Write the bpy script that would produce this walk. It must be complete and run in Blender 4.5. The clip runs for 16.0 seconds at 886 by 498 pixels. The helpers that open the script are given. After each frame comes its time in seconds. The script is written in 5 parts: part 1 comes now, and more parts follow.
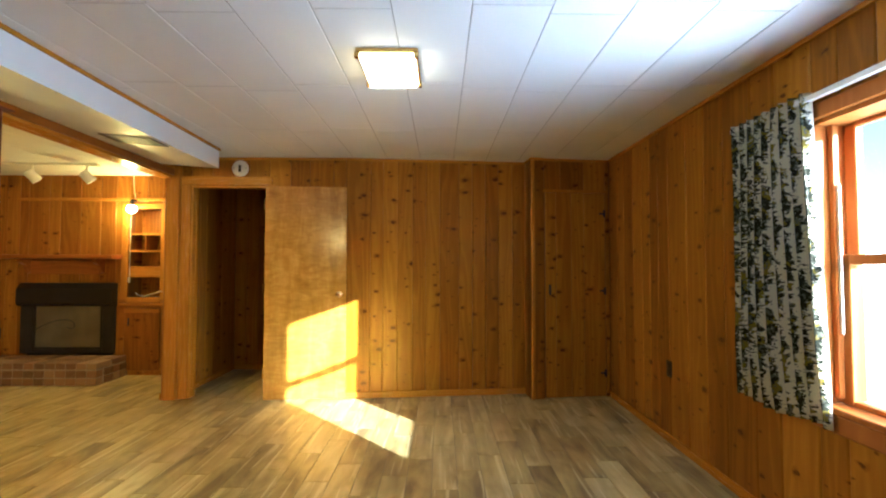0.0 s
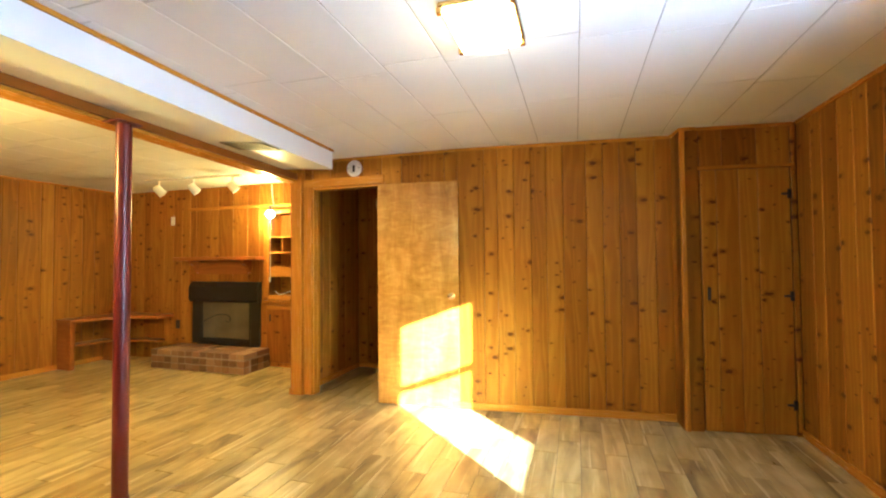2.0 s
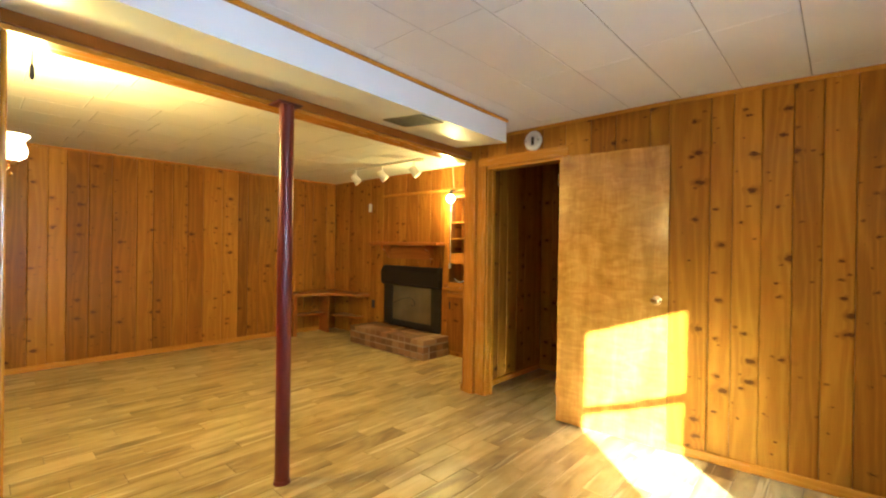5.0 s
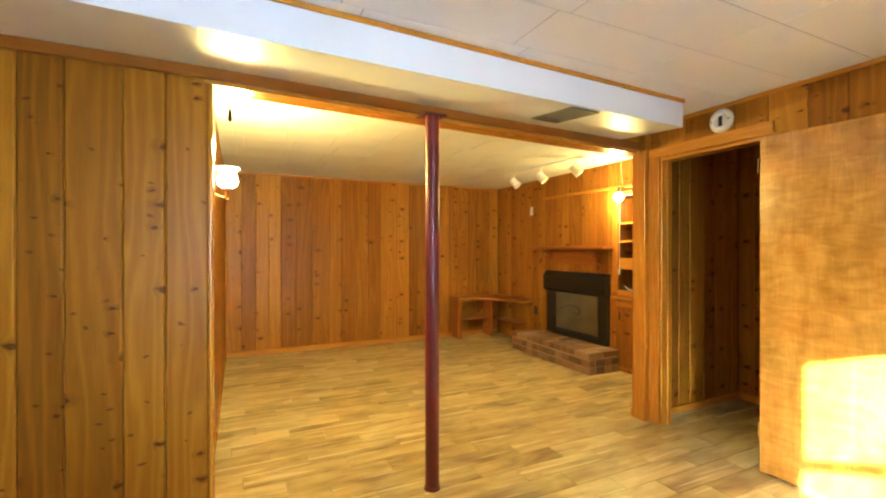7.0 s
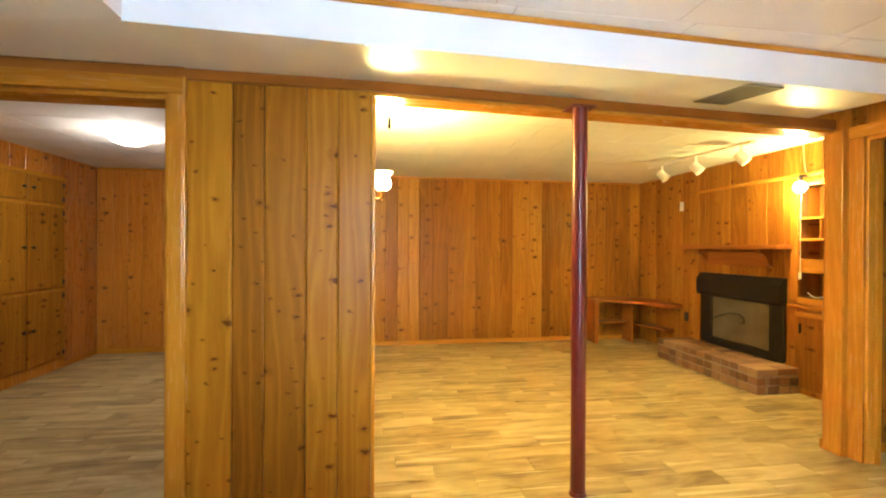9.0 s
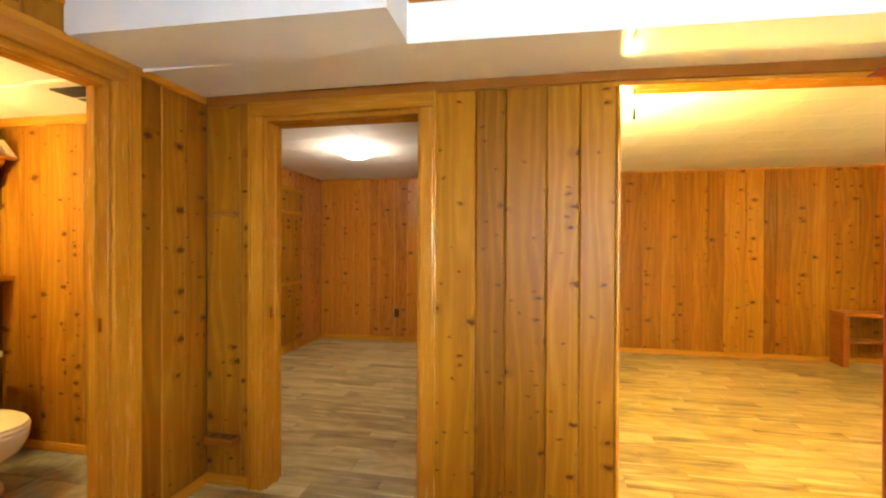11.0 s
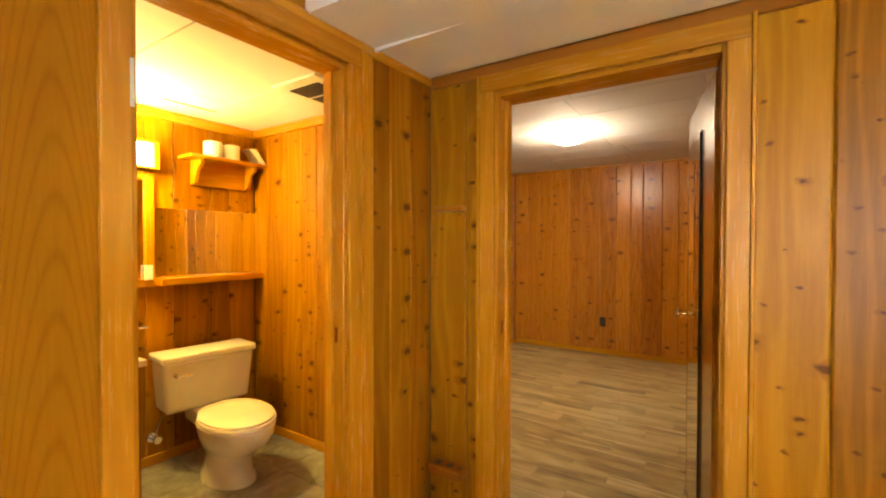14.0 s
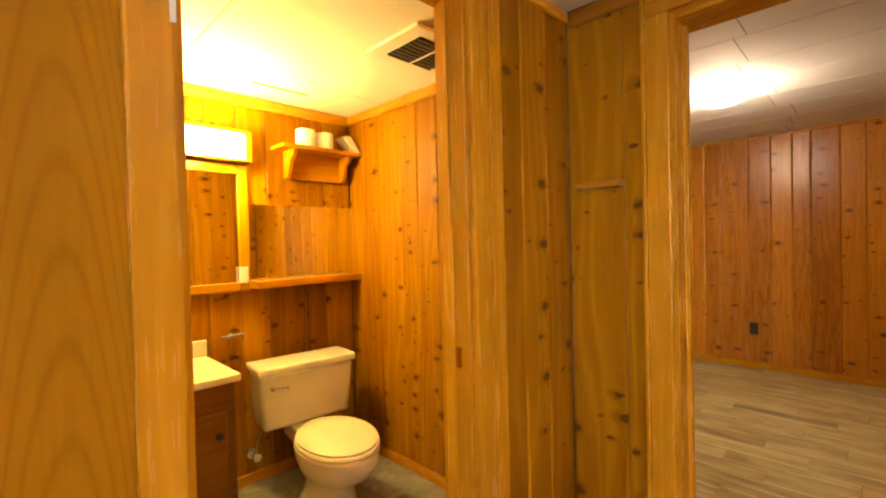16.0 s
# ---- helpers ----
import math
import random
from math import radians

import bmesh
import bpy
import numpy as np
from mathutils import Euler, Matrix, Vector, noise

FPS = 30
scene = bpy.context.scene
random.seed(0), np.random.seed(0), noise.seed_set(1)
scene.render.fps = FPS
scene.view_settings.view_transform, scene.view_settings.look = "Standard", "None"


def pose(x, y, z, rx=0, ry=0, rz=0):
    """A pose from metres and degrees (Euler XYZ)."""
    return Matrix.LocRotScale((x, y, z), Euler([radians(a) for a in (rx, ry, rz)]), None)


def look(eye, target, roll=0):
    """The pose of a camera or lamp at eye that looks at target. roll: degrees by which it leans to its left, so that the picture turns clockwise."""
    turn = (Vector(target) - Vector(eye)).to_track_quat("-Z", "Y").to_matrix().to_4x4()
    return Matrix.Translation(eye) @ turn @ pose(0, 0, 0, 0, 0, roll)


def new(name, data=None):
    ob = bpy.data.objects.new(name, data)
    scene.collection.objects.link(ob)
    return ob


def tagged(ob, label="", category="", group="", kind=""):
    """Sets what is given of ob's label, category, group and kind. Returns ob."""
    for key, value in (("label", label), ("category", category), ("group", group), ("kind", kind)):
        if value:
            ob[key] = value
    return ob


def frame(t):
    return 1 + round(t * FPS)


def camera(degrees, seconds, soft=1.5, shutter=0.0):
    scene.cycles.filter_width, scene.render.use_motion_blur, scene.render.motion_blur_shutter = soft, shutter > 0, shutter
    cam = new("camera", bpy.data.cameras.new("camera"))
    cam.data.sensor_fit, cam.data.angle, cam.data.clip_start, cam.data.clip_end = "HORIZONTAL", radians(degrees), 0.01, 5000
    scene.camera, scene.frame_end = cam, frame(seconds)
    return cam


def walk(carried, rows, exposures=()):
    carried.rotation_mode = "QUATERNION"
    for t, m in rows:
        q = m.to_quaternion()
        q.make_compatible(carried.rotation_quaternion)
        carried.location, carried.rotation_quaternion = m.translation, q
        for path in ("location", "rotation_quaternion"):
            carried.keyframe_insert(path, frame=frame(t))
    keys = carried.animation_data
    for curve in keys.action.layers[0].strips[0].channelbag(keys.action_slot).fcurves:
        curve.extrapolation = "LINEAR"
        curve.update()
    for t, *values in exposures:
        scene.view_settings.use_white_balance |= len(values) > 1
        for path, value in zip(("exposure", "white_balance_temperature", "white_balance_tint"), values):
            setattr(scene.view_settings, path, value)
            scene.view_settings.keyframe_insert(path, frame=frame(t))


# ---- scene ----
cam = camera(91.1, 16.0, soft=2.1)
PATH = [
    (0, (0.199, -0.022, 1.289), (0.211, 1.977, 1.359), 0.1),
    (0.5, (0.242, 0.076, 1.319), (0.027, 2.064, 1.38), 0.2),
    (1, (0.268, 0.18, 1.327), (-0.096, 2.146, 1.38), -0.1),
    (1.5, (0.282, 0.286, 1.318), (-0.187, 2.23, 1.366), -0.5),
    (2, (0.294, 0.426, 1.31), (-0.29, 2.338, 1.366), -0.5),
    (2.5, (0.289, 0.552, 1.315), (-0.438, 2.415, 1.349), -0.4),
    (3, (0.285, 0.677, 1.324), (-0.636, 2.452, 1.347), 0.0),
    (3.2, (0.28, 0.713, 1.328), (-0.715, 2.448, 1.349), 0.1),
    (5.3, (0.11, 1.108, 1.331), (-1.316, 2.511, 1.32), 0.5),
    (5.5, (0.1, 1.142, 1.339), (-1.384, 2.482, 1.328), 0.2),
    (6, (0.115, 1.204, 1.354), (-1.519, 2.357, 1.348), 0.3),
    (6.5, (0.113, 1.251, 1.35), (-1.632, 2.229, 1.351), 0.1),
    (7, (0.099, 1.252, 1.358), (-1.71, 2.103, 1.356), 0.0),
    (7.5, (0.088, 1.232, 1.354), (-1.761, 1.995, 1.359), 0.0),
    (8, (0.078, 1.199, 1.355), (-1.802, 1.883, 1.358), 0.1),
    (8.5, (0.082, 1.181, 1.351), (-1.846, 1.714, 1.345), 0.2),
    (9, (0.074, 1.145, 1.345), (-1.902, 1.453, 1.339), 0.3),
    (9.5, (0.052, 1.05, 1.337), (-1.945, 1.152, 1.338), 0.6),
    (10, (0.042, 0.948, 1.329), (-1.955, 0.843, 1.336), 0.8),
    (10.2, (0.036, 0.893, 1.342), (-1.956, 0.719, 1.341), 0.7),
    (12.3, (-0.109, 0.527, 1.364), (-1.994, -0.14, 1.365), -0.1),
    (12.5, (-0.141, 0.496, 1.359), (-2.007, -0.225, 1.36), -0.1),
    (13, (-0.221, 0.426, 1.377), (-2.016, -0.456, 1.368), -0.0),
    (13.5, (-0.304, 0.338, 1.374), (-2.021, -0.686, 1.358), 0.1),
    (14, (-0.359, 0.183, 1.372), (-2.03, -0.915, 1.344), 0.1),
    (14.5, (-0.401, 0.033, 1.359), (-2.042, -1.111, 1.339), -0.2),
    (15, (-0.474, -0.067, 1.345), (-2.053, -1.294, 1.325), -0.8),
    (15.5, (-0.568, -0.169, 1.345), (-2.069, -1.491, 1.316), -1.2),
    (16, (-0.638, -0.258, 1.344), (-2.06, -1.663, 1.313), -1.4),
]
walk(cam, [(t, look(eye, target, roll)) for t, eye, target, roll in PATH], exposures=[(0.0, 3.18, 5000, 8), (0.5, 3.8, 4850, 8), (1.5, 3.92, 5150, 9), (2.5, 4.15, 5000, 10), (5.5, 3.62, 5100, 9), (7.0, 3.97, 5200, 8), (9.0, 4.25, 5350, 8), (12.5, 4.6, 6700, 9), (16.0, 4.52, 7100, 11)])

SUN, L_MAIN, L_SCONCE, L_BULB, L_BED, L_BATH, L_WIN = 5.0, 0.17, 10.0, 5.2, 1.7, 3.5, 2.8
TOILET_TURN = -6.0
# ---- light and world ----
world = bpy.data.worlds.new("sky")
scene.world = world
world.use_nodes = True
_sky = world.node_tree.nodes.new("ShaderNodeTexSky")
_sky.sky_type, _sky.sun_disc = "NISHITA", False
_sky.sun_elevation, _sky.sun_rotation = radians(14.0), radians(135.0)
world.node_tree.links.new(_sky.outputs[0], world.node_tree.nodes["Background"].inputs[0])
world.node_tree.nodes["Background"].inputs[1].default_value = 0.06


def lamp(kind, x, y, z, watts, colour, size=0.1):
    data = bpy.data.lights.new("lamp_light", kind)
    data.energy, data.color = watts, colour
    if kind == "POINT":
        data.shadow_soft_size = size
    ob = new("lamp_light", data)
    ob.location = (x, y, z)
    return ob


_sun = bpy.data.lights.new("sun", "SUN")
_sun.energy, _sun.angle, _sun.color = SUN, radians(0.5), (1.0, 0.95, 0.84)
sun = new("sun", _sun)
sun.matrix_world = look((6, -2.2, 3), (6 - 0.715, -2.2 + 0.70, 3 - 0.259))

WARM = (1.0, 0.70, 0.16)
main_lamp = lamp("POINT", -0.06, 2.20, 2.12, L_MAIN, (1.0, 0.82, 0.46), 0.12)
sconce_lamp = lamp("POINT", -2.9, 1.24, 1.97, L_SCONCE, WARM, 0.06)
bulb_lamp = lamp("POINT", -3.36, 4.93, 1.90, L_BULB, WARM, 0.05)
bed_lamp = lamp("POINT", -4.10, -0.98, 2.19, L_BED, (1.0, 0.80, 0.56), 0.10)
bath_lamp = lamp("POINT", -1.36, -2.55, 1.89, L_BATH, (1.0, 0.72, 0.18), 0.08)
# daylight of the sky through the window
_win = bpy.data.lights.new("window_daylight", "AREA")
_win.shape, _win.size, _win.size_y, _win.energy, _win.color = "RECTANGLE", 0.80, 1.05, L_WIN, (0.72, 0.86, 1.0)
_win.spread = radians(115)
window_daylight = new("window_daylight", _win)
window_daylight.matrix_world = look((2.14, 1.38, 1.26), (0.85, 1.38, 2.75))

# ---- materials ----


class Nodes:
    """A material's node tree, with short calls."""

    def __init__(self, name):
        self.mat = bpy.data.materials.new(name)
        self.mat.use_nodes = True
        self.t = self.mat.node_tree
        self.b = self.t.nodes["Principled BSDF"]

    def n(self, kind, props=None, **ins):
        node = self.t.nodes.new("ShaderNode" + kind)
        for k, v in (props or {}).items():
            setattr(node, k, v)
        for k, v in ins.items():
            key = int(k[1:]) if k[0] == "i" and k[1:].isdigit() else k.replace("_", " ")
            self.put(node.inputs[key], v)
        return node

    def put(self, socket, v):
        if isinstance(v, bpy.types.NodeSocket):
            self.t.links.new(v, socket)
        elif isinstance(v, bpy.types.Node):
            self.t.links.new(v.outputs[0], socket)
        else:
            socket.default_value = v

    def math(self, op, a, b=0.0, c=0.0):
        return self.n("Math", {"operation": op}, i0=a, i1=b, i2=c).outputs[0]

    def vec(self, op, a, b):
        return self.n("VectorMath", {"operation": op}, i0=a, i1=b).outputs[0]

    def ramp(self, fac, *stops):
        r = self.n("ValToRGB", None, Fac=fac)
        e = r.color_ramp.elements
        while len(e) < len(stops):
            e.new(0.5)
        for el, (p, c) in zip(e, stops):
            el.position, el.color = p, (*c, 1.0)
        return r.outputs[0]

    def mix(self, fac, a, b, blend="MIX"):
        m = self.n("Mix", {"data_type": "RGBA", "blend_type": blend})
        self.put(m.inputs[0], fac)
        self.put(m.inputs[6], a if not isinstance(a, tuple) else (*a, 1.0))
        self.put(m.inputs[7], b if not isinstance(b, tuple) else (*b, 1.0))
        return m.outputs[2]

    def done(self, colour=None, rough=0.5, metal=0.0, bump=None, strength=0.2, dist=0.01):
        if colour is not None:
            self.put(self.b.inputs["Base Color"], (*colour, 1.0) if isinstance(colour, tuple) else colour)
        self.put(self.b.inputs["Roughness"], rough)
        self.b.inputs["Metallic"].default_value = metal
        if bump is not None:
            bn = self.n("Bump", None, Height=bump, Strength=strength, Distance=dist)
            self.t.links.new(bn.outputs[0], self.b.inputs["Normal"])
        return self.mat


def pine_material(name, light, mid, dark, knots=True, along="z", rough=0.36, spec=0.12, lift=0.0, arched=False):
    """Varnished pine: long grain, growth rings bending round dark knots, a tone of its own for each board."""
    k = Nodes(name)
    co = k.n("TexCoord").outputs["Object"]
    rnd = k.n("ObjectInfo").outputs["Random"]
    off = k.math("MULTIPLY", rnd, 73.0)
    shift = k.n("CombineXYZ", None, X=off, Y=off, Z=k.math("MULTIPLY", rnd, 31.0)).outputs[0]
    p = k.vec("ADD", co, shift)
    squash = {"z": (1, 1, 0.055), "x": (0.055, 1, 1), "y": (1, 0.055, 1)}[along]
    g = k.vec("MULTIPLY", p, squash)
    fine = k.n("TexNoise", None, Vector=g, Scale=120.0, Detail=4.0, Roughness=0.6).outputs[0]
    sep = k.n("SeparateXYZ", None, Vector=p)
    kx, kz = {"z": ("X", "Z"), "x": ("Z", "X"), "y": ("X", "Y")}[along]
    kp = k.n("CombineXYZ", None, X=k.math("MULTIPLY", sep.outputs[kx], 0.80), Y=k.math("MULTIPLY", sep.outputs[kz], 1.4), Z=0.0).outputs[0]
    warp = k.n("TexNoise", None, Vector=kp, Scale=30.0, Detail=4.0, Roughness=0.6)
    kp2 = k.vec("ADD", kp, k.n("VectorMath", {"operation": "SCALE"}, i0=warp.outputs[1], Scale=0.042).outputs[0])
    vor = k.n("TexVoronoi", {"feature": "F1", "voronoi_dimensions": "2D"}, Vector=kp2, Scale=6.2, Randomness=1.0)
    lot = k.n("SeparateColor", None, Color=vor.outputs["Color"]).outputs[0]
    size = k.math("MULTIPLY_ADD", k.math("POWER", lot, 2.0), 0.185, -0.024)
    near = k.math("SUBTRACT", 1.0, k.math("DIVIDE", vor.outputs["Distance"], k.math("MAXIMUM", k.math("MULTIPLY", size, 2.5), 0.012)))
    halo = k.math("MAXIMUM", near, 0.0)
    ringc = k.n("SeparateXYZ", None, Vector=k.vec("ADD", k.vec("MULTIPLY", p, {"z": (1, 1, 0.04), "x": (0.04, 1, 1), "y": (1, 0.04, 1)}[along]), (0, 0, 0)))
    across = ringc.outputs["X" if along != "x" else "Z"]
    low = k.n("TexNoise", None, Vector=k.vec("MULTIPLY", p, {"z": (2.6, 1, 0.28), "x": (0.28, 1, 2.6), "y": (2.6, 0.28, 1)}[along]), Scale=2.2, Detail=2.0).outputs[0]
    phase = k.math("ADD", k.math("MULTIPLY", across, 90.0), k.math("ADD", k.math("MULTIPLY", low, 38.0), k.math("MULTIPLY", halo, 5.0 if knots else 0.0)))
    if arched:
        raw = k.n("SeparateXYZ", None, Vector=co)
        off_c = k.math("MULTIPLY_ADD", low, 0.05, k.math("SUBTRACT", raw.outputs["X"], 0.155))
        phase = k.math("ADD", k.math("MULTIPLY", raw.outputs["Z"], 46.0), k.math("ADD", k.math("MULTIPLY", k.math("MULTIPLY", off_c, off_c), 3000.0), k.math("MULTIPLY", low, 9.0)))
    ring = k.math("MULTIPLY_ADD", k.math("SINE", phase), 0.5, 0.5)
    tone = k.math("ADD", k.math("MULTIPLY", k.math("POWER", ring, 5.0 if arched else 2.0), -0.15 if arched else 0.13), k.math("MULTIPLY", fine, 0.24))
    tone = k.math("ADD", tone, k.math("MULTIPLY", low, 0.30))
    tone = k.math("ADD", tone, k.math("MULTIPLY_ADD", rnd, 0.34, lift + 0.02))
    col = k.ramp(tone, (0.15, dark), (0.5, mid), (0.85, light))
    if knots:
        halo_c = k.math("MULTIPLY", k.math("POWER", halo, 1.3), k.math("MULTIPLY_ADD", fine, 1.0, 0.0))
        col = k.mix(halo_c, col, (dark[0] * 0.55, dark[1] * 0.42, dark[2] * 0.4))
        soft = k.n("MapRange", None, i0=vor.outputs["Distance"], i1=k.math("MULTIPLY", size, 1.1), i2=k.math("MULTIPLY", size, 0.65), i3=0.0, i4=1.0).outputs[0]
        kr = k.math("MULTIPLY_ADD", k.math("SINE", k.math("MULTIPLY", vor.outputs["Distance"], 420.0)), 0.5, 0.5)
        kcol = k.mix(kr, (0.045, 0.012, 0.003), (0.115, 0.034, 0.005))
        col = k.mix(k.math("MULTIPLY", soft, k.math("MULTIPLY", k.math("GREATER_THAN", size, 0.012), 0.84)), col, kcol)
        pin = k.n("TexVoronoi", {"feature": "F1", "voronoi_dimensions": "2D"}, Vector=kp2, Scale=10.5, Randomness=1.0)
        some = k.math("GREATER_THAN", k.n("SeparateColor", None, Color=pin.outputs["Color"]).outputs[1], 0.84)
        dot = k.n("MapRange", None, i0=pin.outputs["Distance"], i1=0.13, i2=0.05, i3=0.0, i4=0.7).outputs[0]
        col = k.mix(k.math("MULTIPLY", dot, some), col, (0.075, 0.020, 0.003))
    rg = k.math("MULTIPLY_ADD", fine, 0.22, rough - 0.10)
    mat = k.done(col, rg, bump=k.math("ADD", fine, k.math("MULTIPLY", ring, 0.4)), strength=0.08 if knots else 0.025, dist=0.003)
    k.b.inputs["Specular IOR Level"].default_value = spec
    return mat


PL, PM, PD = (0.48, 0.220, 0.010), (0.305, 0.122, 0.0045), (0.15, 0.052, 0.0025)
M_PINE = pine_material("knotty_pine", PL, PM, PD)
M_PINE_RED = pine_material("red_varnished_pine", (0.58, 0.235, 0.016), (0.46, 0.160, 0.009), (0.24, 0.070, 0.004), rough=0.28, spec=0.5)
M_CLEAR = pine_material("flat_sawn_pine", (0.42, 0.185, 0.010), (0.32, 0.130, 0.0055), (0.20, 0.074, 0.0035), knots=False, arched=True, lift=0.16)
M_TRIM = pine_material("pine_trim", (0.56, 0.262, 0.018), (0.44, 0.185, 0.0105), (0.28, 0.105, 0.006), knots=False, rough=0.24, spec=0.45, lift=0.08)
M_TRIMX = pine_material("pine_trim_across", (0.56, 0.262, 0.018), (0.44, 0.185, 0.0105), (0.28, 0.105, 0.006), knots=False, rough=0.24, spec=0.45, lift=0.08, along="x")
M_TRIMY = pine_material("pine_trim_deep", (0.54, 0.245, 0.018), (0.42, 0.172, 0.0105), (0.28, 0.10, 0.006), knots=False, rough=0.24, spec=0.45, lift=0.08, along="y")
M_DARK = pine_material("stained_moulding", (0.26, 0.112, 0.018), (0.19, 0.078, 0.012), (0.11, 0.042, 0.007), knots=False, along="x")
M_DARKY = pine_material("stained_moulding_deep", (0.38, 0.155, 0.018), (0.30, 0.112, 0.012), (0.20, 0.07, 0.008), knots=False, along="y")
M_MANTEL = pine_material("brown_stained_pine", (0.40, 0.15, 0.014), (0.30, 0.10, 0.009), (0.18, 0.055, 0.005), knots=False, along="x", rough=0.32)
M_RED = pine_material("cedar_window_wood", (0.50, 0.195, 0.038), (0.40, 0.14, 0.025), (0.27, 0.085, 0.015), knots=False, rough=0.42)


def veneer_material():
    k = Nodes("birch_veneer")
    co = k.n("TexCoord").outputs["Object"]
    g = k.vec("MULTIPLY", co, (1, 1, 0.12))
    fine = k.n("TexNoise", None, Vector=g, Scale=90.0, Detail=3.0).outputs[0]
    flame = k.n("TexNoise", None, Vector=k.vec("MULTIPLY", co, (1.6, 1, 0.45)), Scale=5.0, Detail=3.0, Distortion=0.9).outputs[0]
    ripple = k.n("TexNoise", None, Vector=k.vec("MULTIPLY", co, (5.5, 1, 17.0)), Scale=1.3, Detail=1.0, Distortion=1.0).outputs[0]
    strip = k.n("TexNoise", None, Vector=k.vec("MULTIPLY", co, (9, 1, 0.35)), Scale=1.3, Detail=2.0).outputs[0]
    tone = k.math("ADD", k.math("ADD", k.math("MULTIPLY", flame, 0.55), k.math("MULTIPLY", fine, 0.2)), k.math("ADD", 0.018, k.math("ADD", k.math("MULTIPLY", strip, 0.22), k.math("MULTIPLY_ADD", ripple, 0.34, -0.11))))
    col = k.ramp(tone, (0.34, (0.29, 0.122, 0.010)), (0.55, (0.45, 0.215, 0.020)), (0.76, (0.62, 0.335, 0.040)))
    k.b.inputs["Coat Weight"].default_value = 0.7
    k.b.inputs["Coat Roughness"].default_value = 0.16
    return k.done(col, k.math("MULTIPLY_ADD", fine, 0.12, 0.16), bump=fine, strength=0.03, dist=0.002)


M_VENEER = veneer_material()


def ceiling_material():
    k = Nodes("fibre_ceiling_tile")
    co = k.n("TexCoord").outputs["Object"]
    fine = k.n("TexNoise", None, Vector=co, Scale=160.0, Detail=3.0).outputs[0]
    big = k.n("TexNoise", None, Vector=co, Scale=1.4, Detail=3.0).outputs[0]
    isl = k.n("NewGeometry").outputs["Random Per Island"]
    tone = k.math("ADD", k.math("MULTIPLY", big, 0.5), k.math("ADD", k.math("MULTIPLY", fine, 0.25), k.math("MULTIPLY", isl, 0.15)))
    col = k.ramp(tone, (0.25, (0.70, 0.69, 0.66)), (0.7, (0.82, 0.81, 0.79)))
    return k.done(col, 0.75, bump=fine, strength=0.12, dist=0.002)


M_CEIL = ceiling_material()


def painted(name, colour, rough=0.5, metal=0.0, vary=0.10, scale=6.0, bump=0.04):
    """Paint, plastic, metal or china: one colour with faint stains and a fine relief."""
    k = Nodes(name)
    co = k.n("TexCoord").outputs["Object"]
    big = k.n("TexNoise", None, Vector=co, Scale=scale, Detail=4.0).outputs[0]
    fine = k.n("TexNoise", None, Vector=co, Scale=140.0, Detail=2.0).outputs[0]
    lo = tuple(c * (1 - vary) for c in colour)
    hi = tuple(min(c * (1 + vary), 1.0) for c in colour)
    col = k.ramp(big, (0.3, lo), (0.7, hi))
    return k.done(col, k.math("MULTIPLY_ADD", big, 0.14, rough - 0.07), metal, bump=fine, strength=bump, dist=0.002)


M_DUCT = painted("white_metal_paint", (0.78, 0.80, 0.80), 0.42, vary=0.04, scale=3.0)
M_POLE = painted("oxblood_paint", (0.115, 0.012, 0.010), 0.33, vary=0.2)
M_BLACK = painted("black_iron", (0.012, 0.011, 0.010), 0.45, vary=0.3)
M_BLACKP = painted("dark_brown_plastic", (0.018, 0.011, 0.008), 0.35, vary=0.2)
M_BRASS = painted("brass", (0.62, 0.42, 0.14), 0.22, 1.0)
M_CHROME = painted("chrome", (0.72, 0.72, 0.72), 0.12, 1.0)
M_WHITE = painted("white_plastic", (0.74, 0.72, 0.66), 0.4)
M_CHINA = painted("cream_china", (0.76, 0.70, 0.53), 0.10, vary=0.04, bump=0.01)
M_SEAT = painted("cream_seat_plastic", (0.76, 0.70, 0.50), 0.22, vary=0.03, bump=0.01)
M_GRILLE = painted("grey_vent_metal", (0.11, 0.105, 0.10), 0.5)
M_VENTDK = painted("vent_dark_inside", (0.02, 0.02, 0.02), 0.8)
M_PAPER = painted("tissue_paper", (0.82, 0.80, 0.76), 0.9, vary=0.05, bump=0.2)
M_MARBLE = painted("cultured_marble", (0.74, 0.66, 0.45), 0.18, vary=0.10, scale=12.0)
M_PLASTER = painted("wall_core", (0.25, 0.11, 0.03), 0.8)
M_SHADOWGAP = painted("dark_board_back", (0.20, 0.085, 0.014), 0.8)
M_GROUT = painted("floor_grout", (0.20, 0.165, 0.12), 0.85, vary=0.15, scale=20.0)
M_JOINT = painted("ceiling_joint_shade", (0.34, 0.31, 0.27), 0.9, vary=0.15)
M_MORTAR = painted("brick_mortar", (0.32, 0.24, 0.15), 0.9, vary=0.2, scale=20.0, bump=0.4)
M_SCREEN = painted("fire_screen_mesh", (0.13, 0.105, 0.06), 0.6, vary=0.25, scale=4.0, bump=0.5)
M_SNOW = painted("bright_ground_outside", (0.75, 0.76, 0.78), 0.9, vary=0.1)


